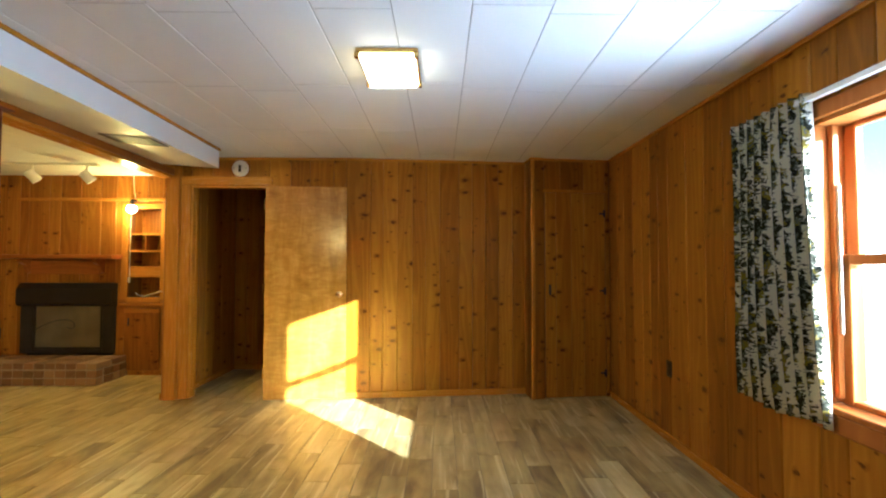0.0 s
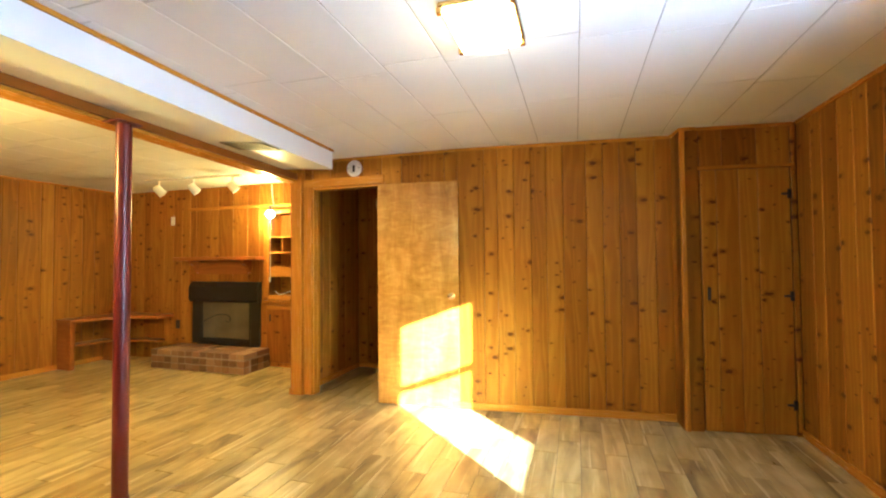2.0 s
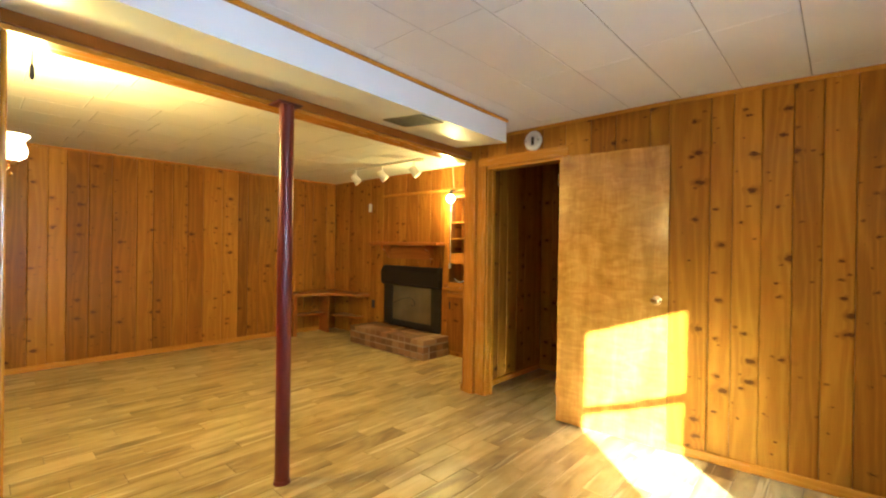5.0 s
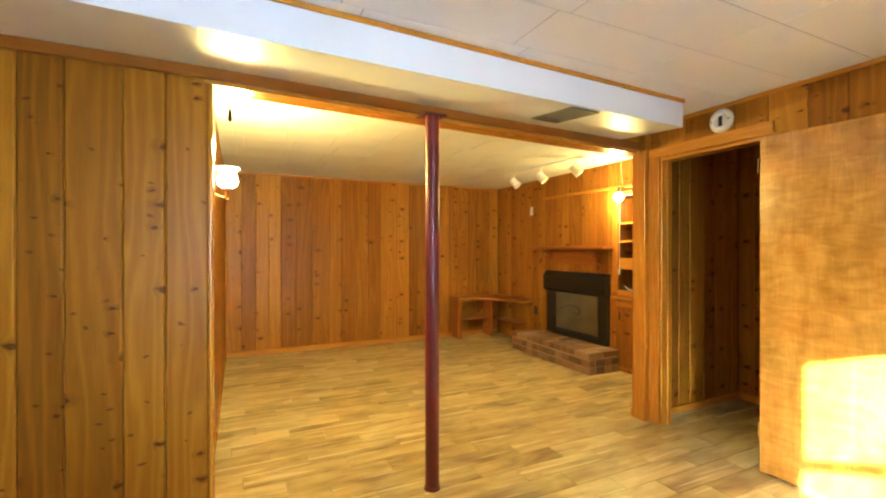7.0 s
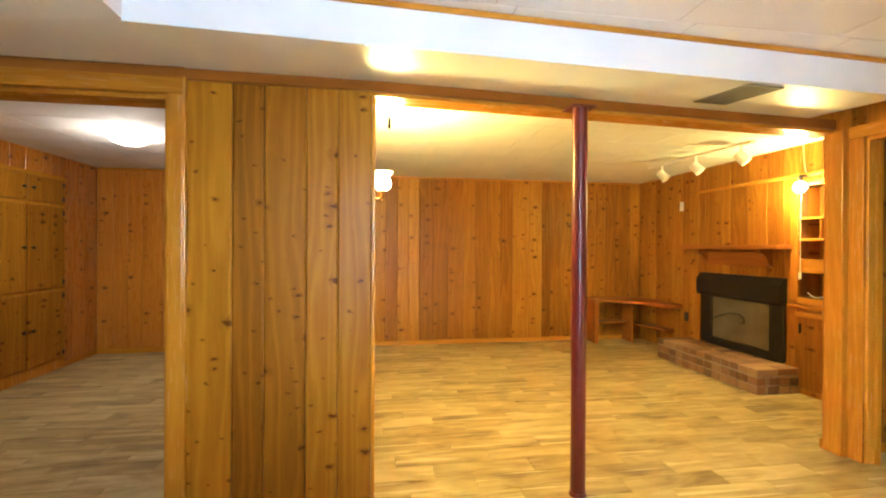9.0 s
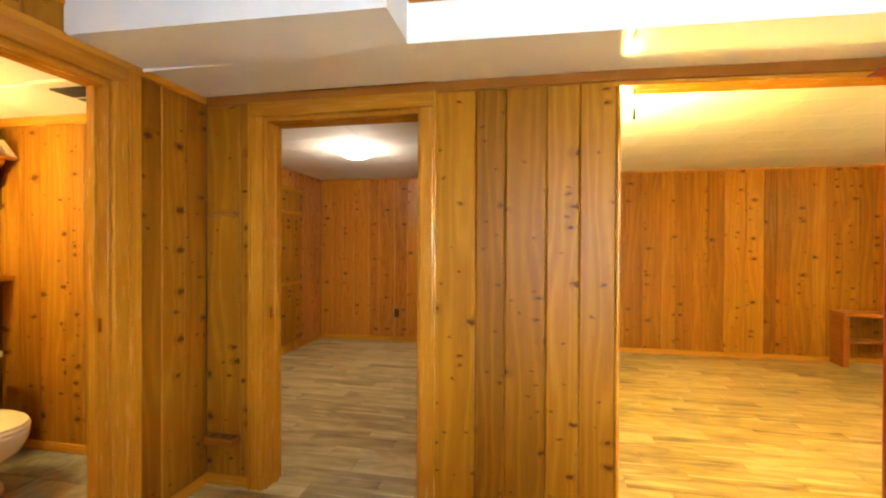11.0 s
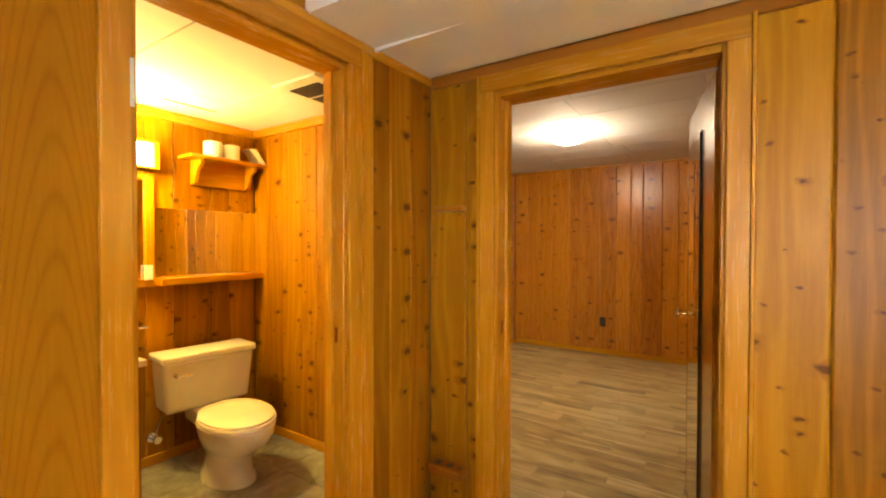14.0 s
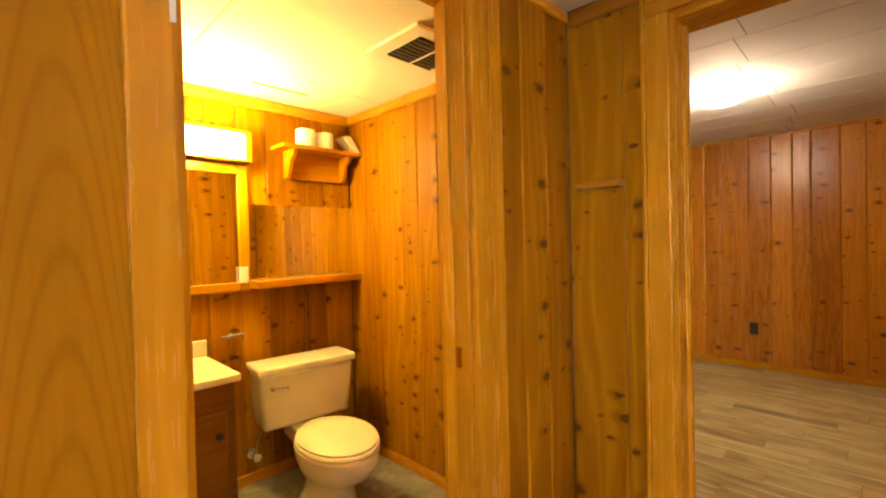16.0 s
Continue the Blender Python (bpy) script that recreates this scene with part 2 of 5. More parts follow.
def plank_tile_material(name, island):
    """Wood-look porcelain: beige and grey-brown streaks, each plank with its own run of the print."""
    k = Nodes(name)
    co = k.n("TexCoord").outputs["Object"]
    rnd = k.n("NewGeometry").outputs["Random Per Island"] if island else k.n("ObjectInfo").outputs["Random"]
    off = k.n("CombineXYZ", None, X=k.math("MULTIPLY", rnd, 41.0), Y=k.math("MULTIPLY", rnd, 67.0), Z=0.0).outputs[0]
    p = k.vec("ADD", co, off)
    g = k.vec("MULTIPLY", p, (1.0, 0.12, 1.0))
    streak = k.n("TexNoise", None, Vector=g, Scale=9.0, Detail=2.5, Roughness=0.5, Distortion=0.8).outputs[0]
    fine = k.n("TexNoise", None, Vector=k.vec("MULTIPLY", p, (1.0, 0.06, 1.0)), Scale=170.0, Detail=3.0).outputs[0]
    blot = k.n("TexNoise", None, Vector=k.vec("MULTIPLY", p, (1.0, 0.45, 1.0)), Scale=6.0, Detail=3.0, Distortion=1.0).outputs[0]
    tone = k.math("ADD", k.math("MULTIPLY", streak, 0.62), k.math("ADD", k.math("MULTIPLY", fine, 0.06), k.math("MULTIPLY", blot, 0.50)))
    tone = k.math("ADD", tone, k.math("MULTIPLY_ADD", rnd, 0.17, -0.15))
    col = k.ramp(tone, (0.33, (0.20, 0.138, 0.052)), (0.45, (0.36, 0.265, 0.098)), (0.56, (0.48, 0.37, 0.145)), (0.70, (0.63, 0.52, 0.25)))
    vein = k.n("TexNoise", None, Vector=k.vec("MULTIPLY", p, (1.0, 0.045, 1.0)), Scale=26.0, Detail=2.0, Distortion=0.5).outputs[0]
    col = k.mix(k.n("MapRange", None, i0=vein, i1=0.60, i2=0.68, i3=0.0, i4=0.65).outputs[0], col, (0.76, 0.67, 0.38))
    return k.done(col, k.math("MULTIPLY_ADD", streak, 0.20, 0.22), bump=k.math("ADD", fine, streak), strength=0.08, dist=0.002)


M_TILE = plank_tile_material("plank_tile", False)
M_TILEJ = plank_tile_material("plank_tile_far", True)


def bath_tile_material():
    k = Nodes("grey_bath_tile")
    co = k.n("TexCoord").outputs["Object"]
    rnd = k.n("ObjectInfo").outputs["Random"]
    p = k.vec("ADD", co, k.n("CombineXYZ", None, X=k.math("MULTIPLY", rnd, 40.0), Y=rnd, Z=0.0).outputs[0])
    a = k.n("TexNoise", None, Vector=p, Scale=7.0, Detail=6.0, Distortion=1.2).outputs[0]
    col = k.ramp(a, (0.3, (0.15, 0.14, 0.11)), (0.55, (0.27, 0.25, 0.20)), (0.8, (0.40, 0.37, 0.30)))
    return k.done(col, 0.38, bump=a, strength=0.06)


M_BTILE = bath_tile_material()


def brick_material():
    k = Nodes("hearth_brick")
    co = k.n("TexCoord").outputs["Object"]
    rnd = k.n("ObjectInfo").outputs["Random"]
    p = k.vec("ADD", co, k.n("CombineXYZ", None, X=k.math("MULTIPLY", rnd, 40.0), Y=rnd, Z=rnd).outputs[0])
    a = k.n("TexNoise", None, Vector=p, Scale=28.0, Detail=5.0).outputs[0]
    base = k.ramp(rnd, (0.0, (0.11, 0.052, 0.026)), (0.3, (0.27, 0.125, 0.052)), (0.55, (0.36, 0.225, 0.105)), (0.8, (0.21, 0.10, 0.045)), (1.0, (0.09, 0.05, 0.028)))
    col = k.mix(k.math("MULTIPLY", a, 0.40), base, (0.34, 0.22, 0.11))
    return k.done(col, 0.85, bump=a, strength=0.5, dist=0.004)


M_BRICK = brick_material()


def curtain_material():
    """Printed cotton: pale ground with loose dark leaf sprays and some ochre."""
    k = Nodes("leaf_print_cotton")
    co = k.n("TexCoord").outputs["Object"]
    sep = k.n("SeparateXYZ", None, Vector=co)
    wob = k.n("TexNoise", None, Vector=k.vec("MULTIPLY", co, (1, 1, 0.8)), Scale=30.0, Detail=4.0, Roughness=0.7)
    wx = k.math("MULTIPLY_ADD", wob.outputs[0], 0.022, -0.011)
    col_i = k.math("DIVIDE", k.math("ADD", k.math("DIVIDE", sep.outputs["X"], k.math("MULTIPLY_ADD", k.math("MULTIPLY", sep.outputs["Z"], sep.outputs["Z"]), 0.0476, 1.0)), wx), 0.05833)
    across = k.math("ABSOLUTE", k.math("SUBTRACT", k.math("FRACT", col_i), 0.5))
    lift = k.math("MULTIPLY", k.math("MODULO", k.math("FLOOR", k.math("ADD", col_i, 20.0)), 2.0), 0.13)
    row = k.math("FRACT", k.math("DIVIDE", k.math("ADD", k.math("ADD", sep.outputs["Z"], lift), 6.0), 0.30))
    along = k.math("ABSOLUTE", k.math("SUBTRACT", row, 0.5))
    frond = k.n("TexNoise", None, Vector=k.vec("MULTIPLY", co, (0.7, 1, 2.2)), Scale=24.0, Detail=2.5, Distortion=1.2).outputs[0]
    edge = k.math("ADD", k.math("MULTIPLY", across, 1.1), k.math("MULTIPLY", along, 0.42))
    mask = k.math("GREATER_THAN", k.math("SUBTRACT", k.math("MULTIPLY_ADD", frond, 0.8, 0.13), edge), 0.03)
    tw = k.n("TexNoise", None, Vector=co, Scale=60.0, Detail=3.0).outputs[0]
    ochre = k.n("TexNoise", None, Vector=co, Scale=22.0, Detail=2.0).outputs[0]
    dk = k.mix(k.math("GREATER_THAN", ochre, 0.56), (0.030, 0.034, 0.018), (0.30, 0.24, 0.03))
    dk = k.mix(k.math("GREATER_THAN", tw, 0.56), dk, (0.17, 0.18, 0.13))
    col = k.mix(mask, (0.88, 0.84, 0.66), dk)
    weave = k.n("TexNoise", None, Vector=co, Scale=500.0).outputs[0]
    mat = k.done(col, 0.9, bump=weave, strength=0.1)
    tr = k.n("BsdfTranslucent", None, Color=col)
    mx = k.n("MixShader", None, i0=0.5, i1=k.b.outputs[0], i2=tr.outputs[0])
    k.t.links.new(mx.outputs[0], k.t.nodes["Material Output"].inputs["Surface"])
    return mat


M_CURTAIN = curtain_material()


def glass_material():
    k = Nodes("window_glass")
    k.b.inputs["Transmission Weight"].default_value = 1.0
    k.b.inputs["IOR"].default_value = 1.05
    return k.done((0.97, 0.98, 0.98), 0.0)


def mirror_material():
    k = Nodes("mirror_silver")
    return k.done((0.86, 0.87, 0.86), 0.015, 1.0)


def glowing(name, colour, strength, base=(0.8, 0.75, 0.6)):
    k = Nodes(name)
    k.b.inputs["Emission Color"].default_value = (*colour, 1.0)
    k.b.inputs["Emission Strength"].default_value = strength
    return k.done(base, 0.35)


M_GLASS, M_MIRROR = glass_material(), mirror_material()
M_GLOW_MAIN = glowing("lit_square_glass", (1.0, 0.84, 0.50), 1.6)
M_GLOW_WARM = glowing("lit_frosted_glass", (1.0, 0.72, 0.30), 2.0)
M_GLOW_BULB = glowing("lit_bulb", (1.0, 0.75, 0.35), 4.0)
M_GLOW_BED = glowing("lit_dome_glass", (1.0, 0.90, 0.74), 1.5)
M_GLOW_BATH = glowing("lit_bath_glass", (1.0, 0.78, 0.36), 1.8)
# no lamp: outdoor brightness is put into the backdrop as emission
M_GLOW_DISTANCE = glowing("self_lit_distance", (0.95, 0.98, 1.0), 2.0, (0.8, 0.8, 0.8))

# ---- mesh helpers ----


def box(bm, x0, y0, z0, x1, y1, z1, bevel=0.0, seg=1):
    b2 = bmesh.new() if bevel else bm
    vs = [b2.verts.new((x, y, z)) for x in (x0, x1) for y in (y0, y1) for z in (z0, z1)]
    for f in ((0, 1, 3, 2), (4, 6, 7, 5), (0, 4, 5, 1), (2, 3, 7, 6), (0, 2, 6, 4), (1, 5, 7, 3)):
        b2.faces.new([vs[i] for i in f])
    if bevel:
        bmesh.ops.bevel(b2, geom=list(b2.edges), offset=bevel, segments=seg, profile=0.6, affect="EDGES")
        merge(bm, b2)
    return bm


def merge(bm, b2, m=None):
    if m is not None:
        bmesh.ops.transform(b2, matrix=m, verts=b2.verts)
    me = bpy.data.meshes.new("tmp")
    b2.to_mesh(me)
    b2.free()
    bm.from_mesh(me)
    bpy.data.meshes.remove(me)


def one_box(*a, **k):
    return box(bmesh.new(), *a, **k)


def cyl(bm, p, q, r0, r1=None, seg=20):
    """A round bar from p to q."""
    p, q = Vector(p), Vector(q)
    b2 = bmesh.new()
    bmesh.ops.create_cone(b2, cap_ends=True, segments=seg, radius1=r0, radius2=r0 if r1 is None else r1, depth=(q - p).length)
    turn = (q - p).to_track_quat("Z", "Y").to_matrix().to_4x4()
    merge(bm, b2, Matrix.Translation((p + q) / 2) @ turn)
    return bm


def lathe(bm, prof, seg=28, m=None, sx=1.0, sy=1.0, caps=True):
    """Turns a profile of (radius, height) round z."""
    b2 = bmesh.new()
    rings = []
    for r, z in prof:
        rings.append([b2.verts.new((sx * r * math.cos(2 * math.pi * i / seg), sy * r * math.sin(2 * math.pi * i / seg), z)) for i in range(seg)])
    for a, b in zip(rings, rings[1:]):
        for i in range(seg):
            b2.faces.new((a[i], a[(i + 1) % seg], b[(i + 1) % seg], b[i]))
    for ring, flip in ((rings[0], True), (rings[-1], False)) if caps else ():
        b2.faces.new(ring[::-1] if flip else ring)
    merge(bm, b2, m)
    return bm


def prism(bm, pts, z0, z1, m=None):
    """An upright prism over a plan outline."""
    b2 = bmesh.new()
    lo = [b2.verts.new((x, y, z0)) for x, y in pts]
    hi = [b2.verts.new((x, y, z1)) for x, y in pts]
    b2.faces.new(lo[::-1]), b2.faces.new(hi)
    for i in range(len(pts)):
        j = (i + 1) % len(pts)
        b2.faces.new((lo[i], lo[j], hi[j], hi[i]))
    bmesh.ops.recalc_face_normals(b2, faces=b2.faces)
    merge(bm, b2, m)
    return bm


def soften(me, degrees=40):
    for p in me.polygons:
        p.use_smooth = True
    me.set_sharp_from_angle(angle=radians(degrees))


def part(name, bm, mat, parent, label="", smooth=False):
    bmesh.ops.recalc_face_normals(bm, faces=bm.faces)
    me = bpy.data.meshes.new(name)
    bm.to_mesh(me)
    bm.free()
    me.materials.append(mat)
    if smooth:
        soften(me)
    ob = new(name, me)
    ob.parent = parent
    if label:
        tagged(ob, label)
    return ob


def solo(name, bm, mat, label, category, x=0, y=0, z=0, rz=0, group="", kind="", smooth=False):
    ob = part(name, bm, mat, None, "", smooth)
    ob.matrix_basis = pose(x, y, z, 0, 0, rz)
    return tagged(ob, label, category, group, kind)


def thing(name, x, y, z, label, category, rz=0, group="", kind=""):
    ob = new(name)
    ob.empty_display_size = 0.1
    ob.matrix_basis = pose(x, y, z, 0, 0, rz)
    return tagged(ob, label, category, group, kind)


def tube(name, pts, r, mat, parent=None):
    cu = bpy.data.curves.new(name, "CURVE")
    cu.dimensions, cu.bevel_depth, cu.bevel_resolution = "3D", r, 2
    sp = cu.splines.new("NURBS")
    sp.points.add(len(pts) - 1)
    for q, c in zip(sp.points, pts):
        q.co = (*c, 1.0)
    sp.use_endpoint_u, sp.order_u = True, 3
    tmp = bpy.data.objects.new("tmp", cu)
    me = bpy.data.meshes.new_from_object(tmp)
    bpy.data.objects.remove(tmp)
    me.materials.clear()
    me.materials.append(mat)
    ob = new(name, me)
    ob.parent = parent
    return ob


# ---- panelled walls ----
BOARDS = {}
T = 0.016


def board_mesh(w, z0, z1):
    key = (round(w, 3), round(z0, 3), round(z1, 3))
    if key not in BOARDS:
        e = 0.0008
        c = min(0.0065, w * 0.2)
        prof = [(e, T), (e, 0.006), (c, 0.0008), (c + 0.003, 0.0), (w - c - 0.003, 0.0), (w - c, 0.0008), (w - e, 0.006), (w - e, T)]
        vs = [(x, y, z) for z in (z0, z1) for x, y in prof]
        n = len(prof)
        fs = [(i, i + 1, n + i + 1, n + i) for i in range(n - 1)]
        fs += [tuple(range(n - 1, -1, -1)), tuple(range(n, 2 * n))]
        me = bpy.data.meshes.new("pine_board")
        me.from_pydata(vs, [], fs)
        me.materials.append(M_PINE)
        BOARDS[key] = me
    return BOARDS[key]


def panel_wall(name, p0, p1, z1, label, holes=(), thick=0.10, seed=1, z0=0.0, ext=(0.1, 0.1), base=True, edges=()):
    """A wall of upright boards; the room lies to the right of the way from p0 to p1. holes: (from, to, low, high) along it."""
    rng = random.Random(seed)
    d = Vector(p1) - Vector(p0)
    length = d.length
    root_bm = bmesh.new()
    cuts = sorted({0.0, length, *(h[0] for h in holes), *(h[1] for h in holes)})
    spans = []
    for a, b in zip(cuts, cuts[1:]):
        if b - a < 1e-4:
            continue
        hole = next((h for h in holes if h[0] <= a + 1e-5 and h[1] >= b - 1e-5), None)
        zs = [(z0, z1)] if not hole else [(lo, hi) for lo, hi in ((z0, hole[2]), (hole[3], z1)) if hi - lo > 0.01]
        spans.append((a, b, zs, hole))
        for lo, hi in zs:
            box(root_bm, a - (ext[0] if a == 0.0 else 0.0), T, lo, b + (ext[1] if b == length else 0.0), thick, hi)
    root = solo(name, root_bm, M_SHADOWGAP, label, "wall", p0[0], p0[1], 0, math.degrees(math.atan2(d.y, d.x)), kind="structure")
    for a, b, zs, hole in spans:
        u = a
        while u < b - 1e-4:
            w = rng.choice((0.135, 0.15, 0.165, 0.185, 0.205, 0.235))
            nxt = next((e for e in edges if u + 0.02 < e < b - 0.02), None)
            if nxt is not None and nxt - u < 0.30:
                w = nxt - u
            elif edges and b - u < 0.29:
                w = b - u
            elif b - u - w < 0.07:
                w = b - u
                if w > 0.30:
                    w = w / 2
            for lo, hi in zs:
                ob = new("pine_board", board_mesh(w, lo, hi))
                ob.parent = root
                ob.location = (u, 0, 0)
                if name.startswith("wall_bedroom"):
                    ob.material_slots[0].link = "OBJECT"
                    ob.material_slots[0].material = M_PINE_RED
            u += w
    if base:
        for a, b, zs, hole in spans:
            if zs and zs[0][0] == z0 and z0 == 0.0 and not (hole and hole[2] <= 0):
                part("baseboard", one_box(a, -0.014, 0.0, b, -0.0005, 0.062, bevel=0.004), M_TRIMX, root)
    return root


CEIL = 2.325
YN, YS, XE, XP, XW, YF = 4.19, -1.08, 1.87, -2.165, -5.93, 5.08
YB = 4.365
BOX = pose(1.075, 4.150, 0, 0, 0, 6.6)

BOX_P0, BOX_P1 = tuple((BOX @ Vector((0.0, 0.022, 0)))[:2]), tuple((BOX @ Vector((0.806, 0.022, 0)))[:2])

# main room
panel_wall("wall_north_closet", (-2.31, YN), (-0.72, YN), CEIL, "knotty pine board wall with the open closet", holes=((0.09, 0.845, 0.0, 2.05),), seed=3, ext=(0.0, 0.0))
panel_wall("wall_north", (-0.72, YN), (1.12, YB), CEIL, "knotty pine board wall beside the open closet door", seed=4, ext=(0.0, 0.1), edges=[q + 0.72 for q in (-0.48, -0.36, -0.217, -0.07, 0.061, 0.2, 0.39, 0.525, 0.658, 0.79, 0.934)])
solo("wall_closet_box_back", one_box(0.95, 4.48, 0, XE + 0.1, 4.54, CEIL), M_PLASTER, "plain wall inside the closet box", "wall", kind="structure")
panel_wall("wall_closet_box", BOX_P0, BOX_P1, CEIL, "knotty pine closet front with a plank door", holes=((0.14, 0.765, 0.0, 1.99),), seed=5, base=False, ext=(0.0, 0.1))
panel_wall("wall_east", (XE, 4.26), (XE, YS), CEIL, "knotty pine wall with the curtained window", holes=((4.26 - 1.91, 4.26 - 0.85, 0.66, 1.93),), thick=0.10, seed=6)
panel_wall("wall_south", (XE, YS), (XP, YS), CEIL, "knotty pine wall with the bathroom doorway", holes=((XE + 0.84, XE + 1.59, 0.0, 2.07),), seed=9, edges=[XE + q for q in (0.33, 0.56, 1.855, 2.005)])
for _q in bpy.data.objects["wall_south"].children:
    if abs(_q.location.x - XE - 0.56) < 0.01:
        _q.material_slots[0].link = "OBJECT"
        _q.material_slots[0].material = M_CLEAR
panel_wall("wall_partition", (XP, YS), (XP, 1.125), 2.20, "knotty pine partition with the bedroom doorway", holes=((-0.722 - YS, 0.178 - YS, 0.0, 2.06),), thick=0.11, seed=20, ext=(0.1, 0.0), edges=[q - YS for q in (-0.873, 0.456, 0.605, 0.803, 0.958)])
# closet
panel_wall("wall_closet_west", (-2.33, 4.24), (-2.33, 5.36), CEIL, "dim knotty pine closet side", seed=31, ext=(0.0, 0.1))
panel_wall("wall_closet_back", (-2.33, 5.36), (-1.30, 5.36), CEIL, "dark knotty pine closet back", seed=32)
panel_wall("wall_closet_east", (-1.30, 5.36), (-1.30, 4.32), CEIL, "dark pine closet side", seed=33)
# fireplace room
panel_wall("wall_fireplace_south", (XP - 0.012, 1.10), (XW, 1.10), CEIL, "knotty pine wall with the glass sconce", thick=0.045, seed=40, ext=(0.0, 0.1))
panel_wall("wall_fireplace_west", (XW, 1.10), (XW, YF), CEIL, "long knotty pine wall of the fireplace room", seed=41)
panel_wall("wall_fireplace_north", (XW, YF), (-2.44, YF), CEIL, "knotty pine chimney wall with the fireplace", holes=((XW * -1 - 4.62, 5.93 - 3.60, 0.10, 1.04), (5.93 - 3.445, 5.93 - 3.06, 0.90, 1.93)), seed=42, base=False)
panel_wall("wall_fireplace_east", (-2.44, YF), (-2.44, 4.14), CEIL, "short knotty pine wall beside the closet", thick=0.09, seed=43, ext=(0.1, 0.0))
# bedroom
panel_wall("wall_bedroom_west", (XW, -2.28), (XW, 1.0), CEIL, "warm knotty pine bedroom wall", seed=50)
panel_wall("wall_bedroom_north", (XW, 1.0), (XP - 0.115, 1.0), CEIL, "knotty pine bedroom side wall", thick=0.05, seed=51, ext=(0.1, 0.0))
panel_wall("wall_bedroom_south", (-2.42, -2.28), (XW, -2.28), CEIL, "knotty pine bedroom wall with built-in cupboards", seed=52, ext=(0.0, 0.1))
panel_wall("wall_bedroom_east", (XP - 0.15, 1.0), (XP - 0.15, -1.10), CEIL, "bedroom side of the knotty pine partition", holes=((1.0 - 0.178, 1.0 + 0.722, 0.0, 2.06),), thick=0.037, seed=53, ext=(0.0, 0.0))
panel_wall("wall_bedroom_corner", (-2.40, -1.10), (-2.40, -2.28), CEIL, "knotty pine bedroom wall behind the bathroom", thick=0.05, seed=54, ext=(0.0, 0.0))
# bathroom
panel_wall("wall_bath_west", (-2.30, -2.78), (-2.30, -1.19), 2.20, "glossy knotty pine bathroom wall", thick=0.04, seed=60)
panel_wall("wall_bath_south", (-0.55, -2.78), (-2.30, -2.78), 2.20, "knotty pine bathroom wall behind the toilet", seed=61)
panel_wall("wall_bath_east", (-0.55, -1.19), (-0.55, -2.78), 2.20, "knotty pine bathroom end wall", seed=62)
panel_wall("wall_bath_north", (-2.30, -1.19), (-0.55, -1.19), 2.20, "bathroom side of the doorway wall", holes=((0.71, 1.46, 0.0, 2.07),), thick=0.04, seed=63, ext=(0.0, 0.1))

# floor, with a grout bed under the planks
floor = solo("floor", one_box(XW - 0.15, -2.95, -0.12, XE + 0.15, 5.6, -0.004), M_GROUT, "wood-look porcelain plank tiles in a staggered bond", "floor", kind="structure")


def ceiling_tiles(name, x0, y0, x1, y1, z, label, sx=0.325, sy=0.81, gap=None):
    """Fibre tiles with open joints, in one mesh."""
    vs, fs = [], []
    i0 = math.floor(x0 / sx)
    for i in range(i0, math.ceil(x1 / sx)):
        yy = math.floor(y0 / sy) * sy + (0.03 * ((i * 7) % 5))
        while yy < y1:
            a, b = max(i * sx + 0.0017, x0), min((i + 1) * sx - 0.0017, x1)
            c, d2 = max(yy + 0.0018, y0), min(yy + sy - 0.0018, y1)
            if b - a > 0.01 and d2 - c > 0.01:
                k = len(vs)
                e = 0.003
                vs += [(a, c, z + e), (b, c, z + e), (b, d2, z + e), (a, d2, z + e), (a + e, c + e, z), (b - e, c + e, z), (b - e, d2 - e, z), (a + e, d2 - e, z)]
                fs += [(k + 4, k + 7, k + 6, k + 5), (k, k + 4, k + 5, k + 1), (k + 1, k + 5, k + 6, k + 2), (k + 2, k + 6, k + 7, k + 3), (k + 3, k + 7, k + 4, k)]
            yy += sy
    k = len(vs)
    vs += [(x, y, zz) for zz in (z + 0.004, z + 0.06) for x, y in ((x0, y0), (x1, y0), (x1, y1), (x0, y1))]
    fs += [(k, k + 3, k + 2, k + 1), (k + 4, k + 5, k + 6, k + 7), (k, k + 1, k + 5, k + 4), (k + 1, k + 2, k + 6, k + 5), (k + 2, k + 3, k + 7, k + 6), (k + 3, k, k + 4, k + 7)]
    me = bpy.data.meshes.new(name)
    me.from_pydata(vs, [], fs)
    me.materials.append(M_CEIL)
    me.materials.append(gap or M_JOINT)
    for f in me.polygons[len(fs) - 6:]:
        f.material_index = 1
    return tagged(new(name, me), label, "ceiling", kind="structure")


ceiling_tiles("ceiling_main", XP - 0.3, YS - 0.1, XE + 0.1, 4.37, CEIL, "white fibreboard tile ceiling with thin open joints")
ceiling_tiles("ceiling_closet", -2.43, 4.375, -1.2, 5.46, CEIL, "plain white closet ceiling")
ceiling_tiles("ceiling_fireplace", XW - 0.1, 1.05, -2.47, YF + 0.1, CEIL, "cream fibreboard tile ceiling lit by the sconce", 0.405, 0.405, M_CEIL)
ceiling_tiles("ceiling_bedroom", XW - 0.1, -2.38, XP - 0.14, 1.04, CEIL + 0.003, "white fibreboard tile bedroom ceiling", 0.405, 0.81)
ceiling_tiles("ceiling_bath", -2.32, -2.88, -0.45, -1.10, 2.20, "pale bathroom ceiling panels with a yellow glow", 0.61, 1.22)
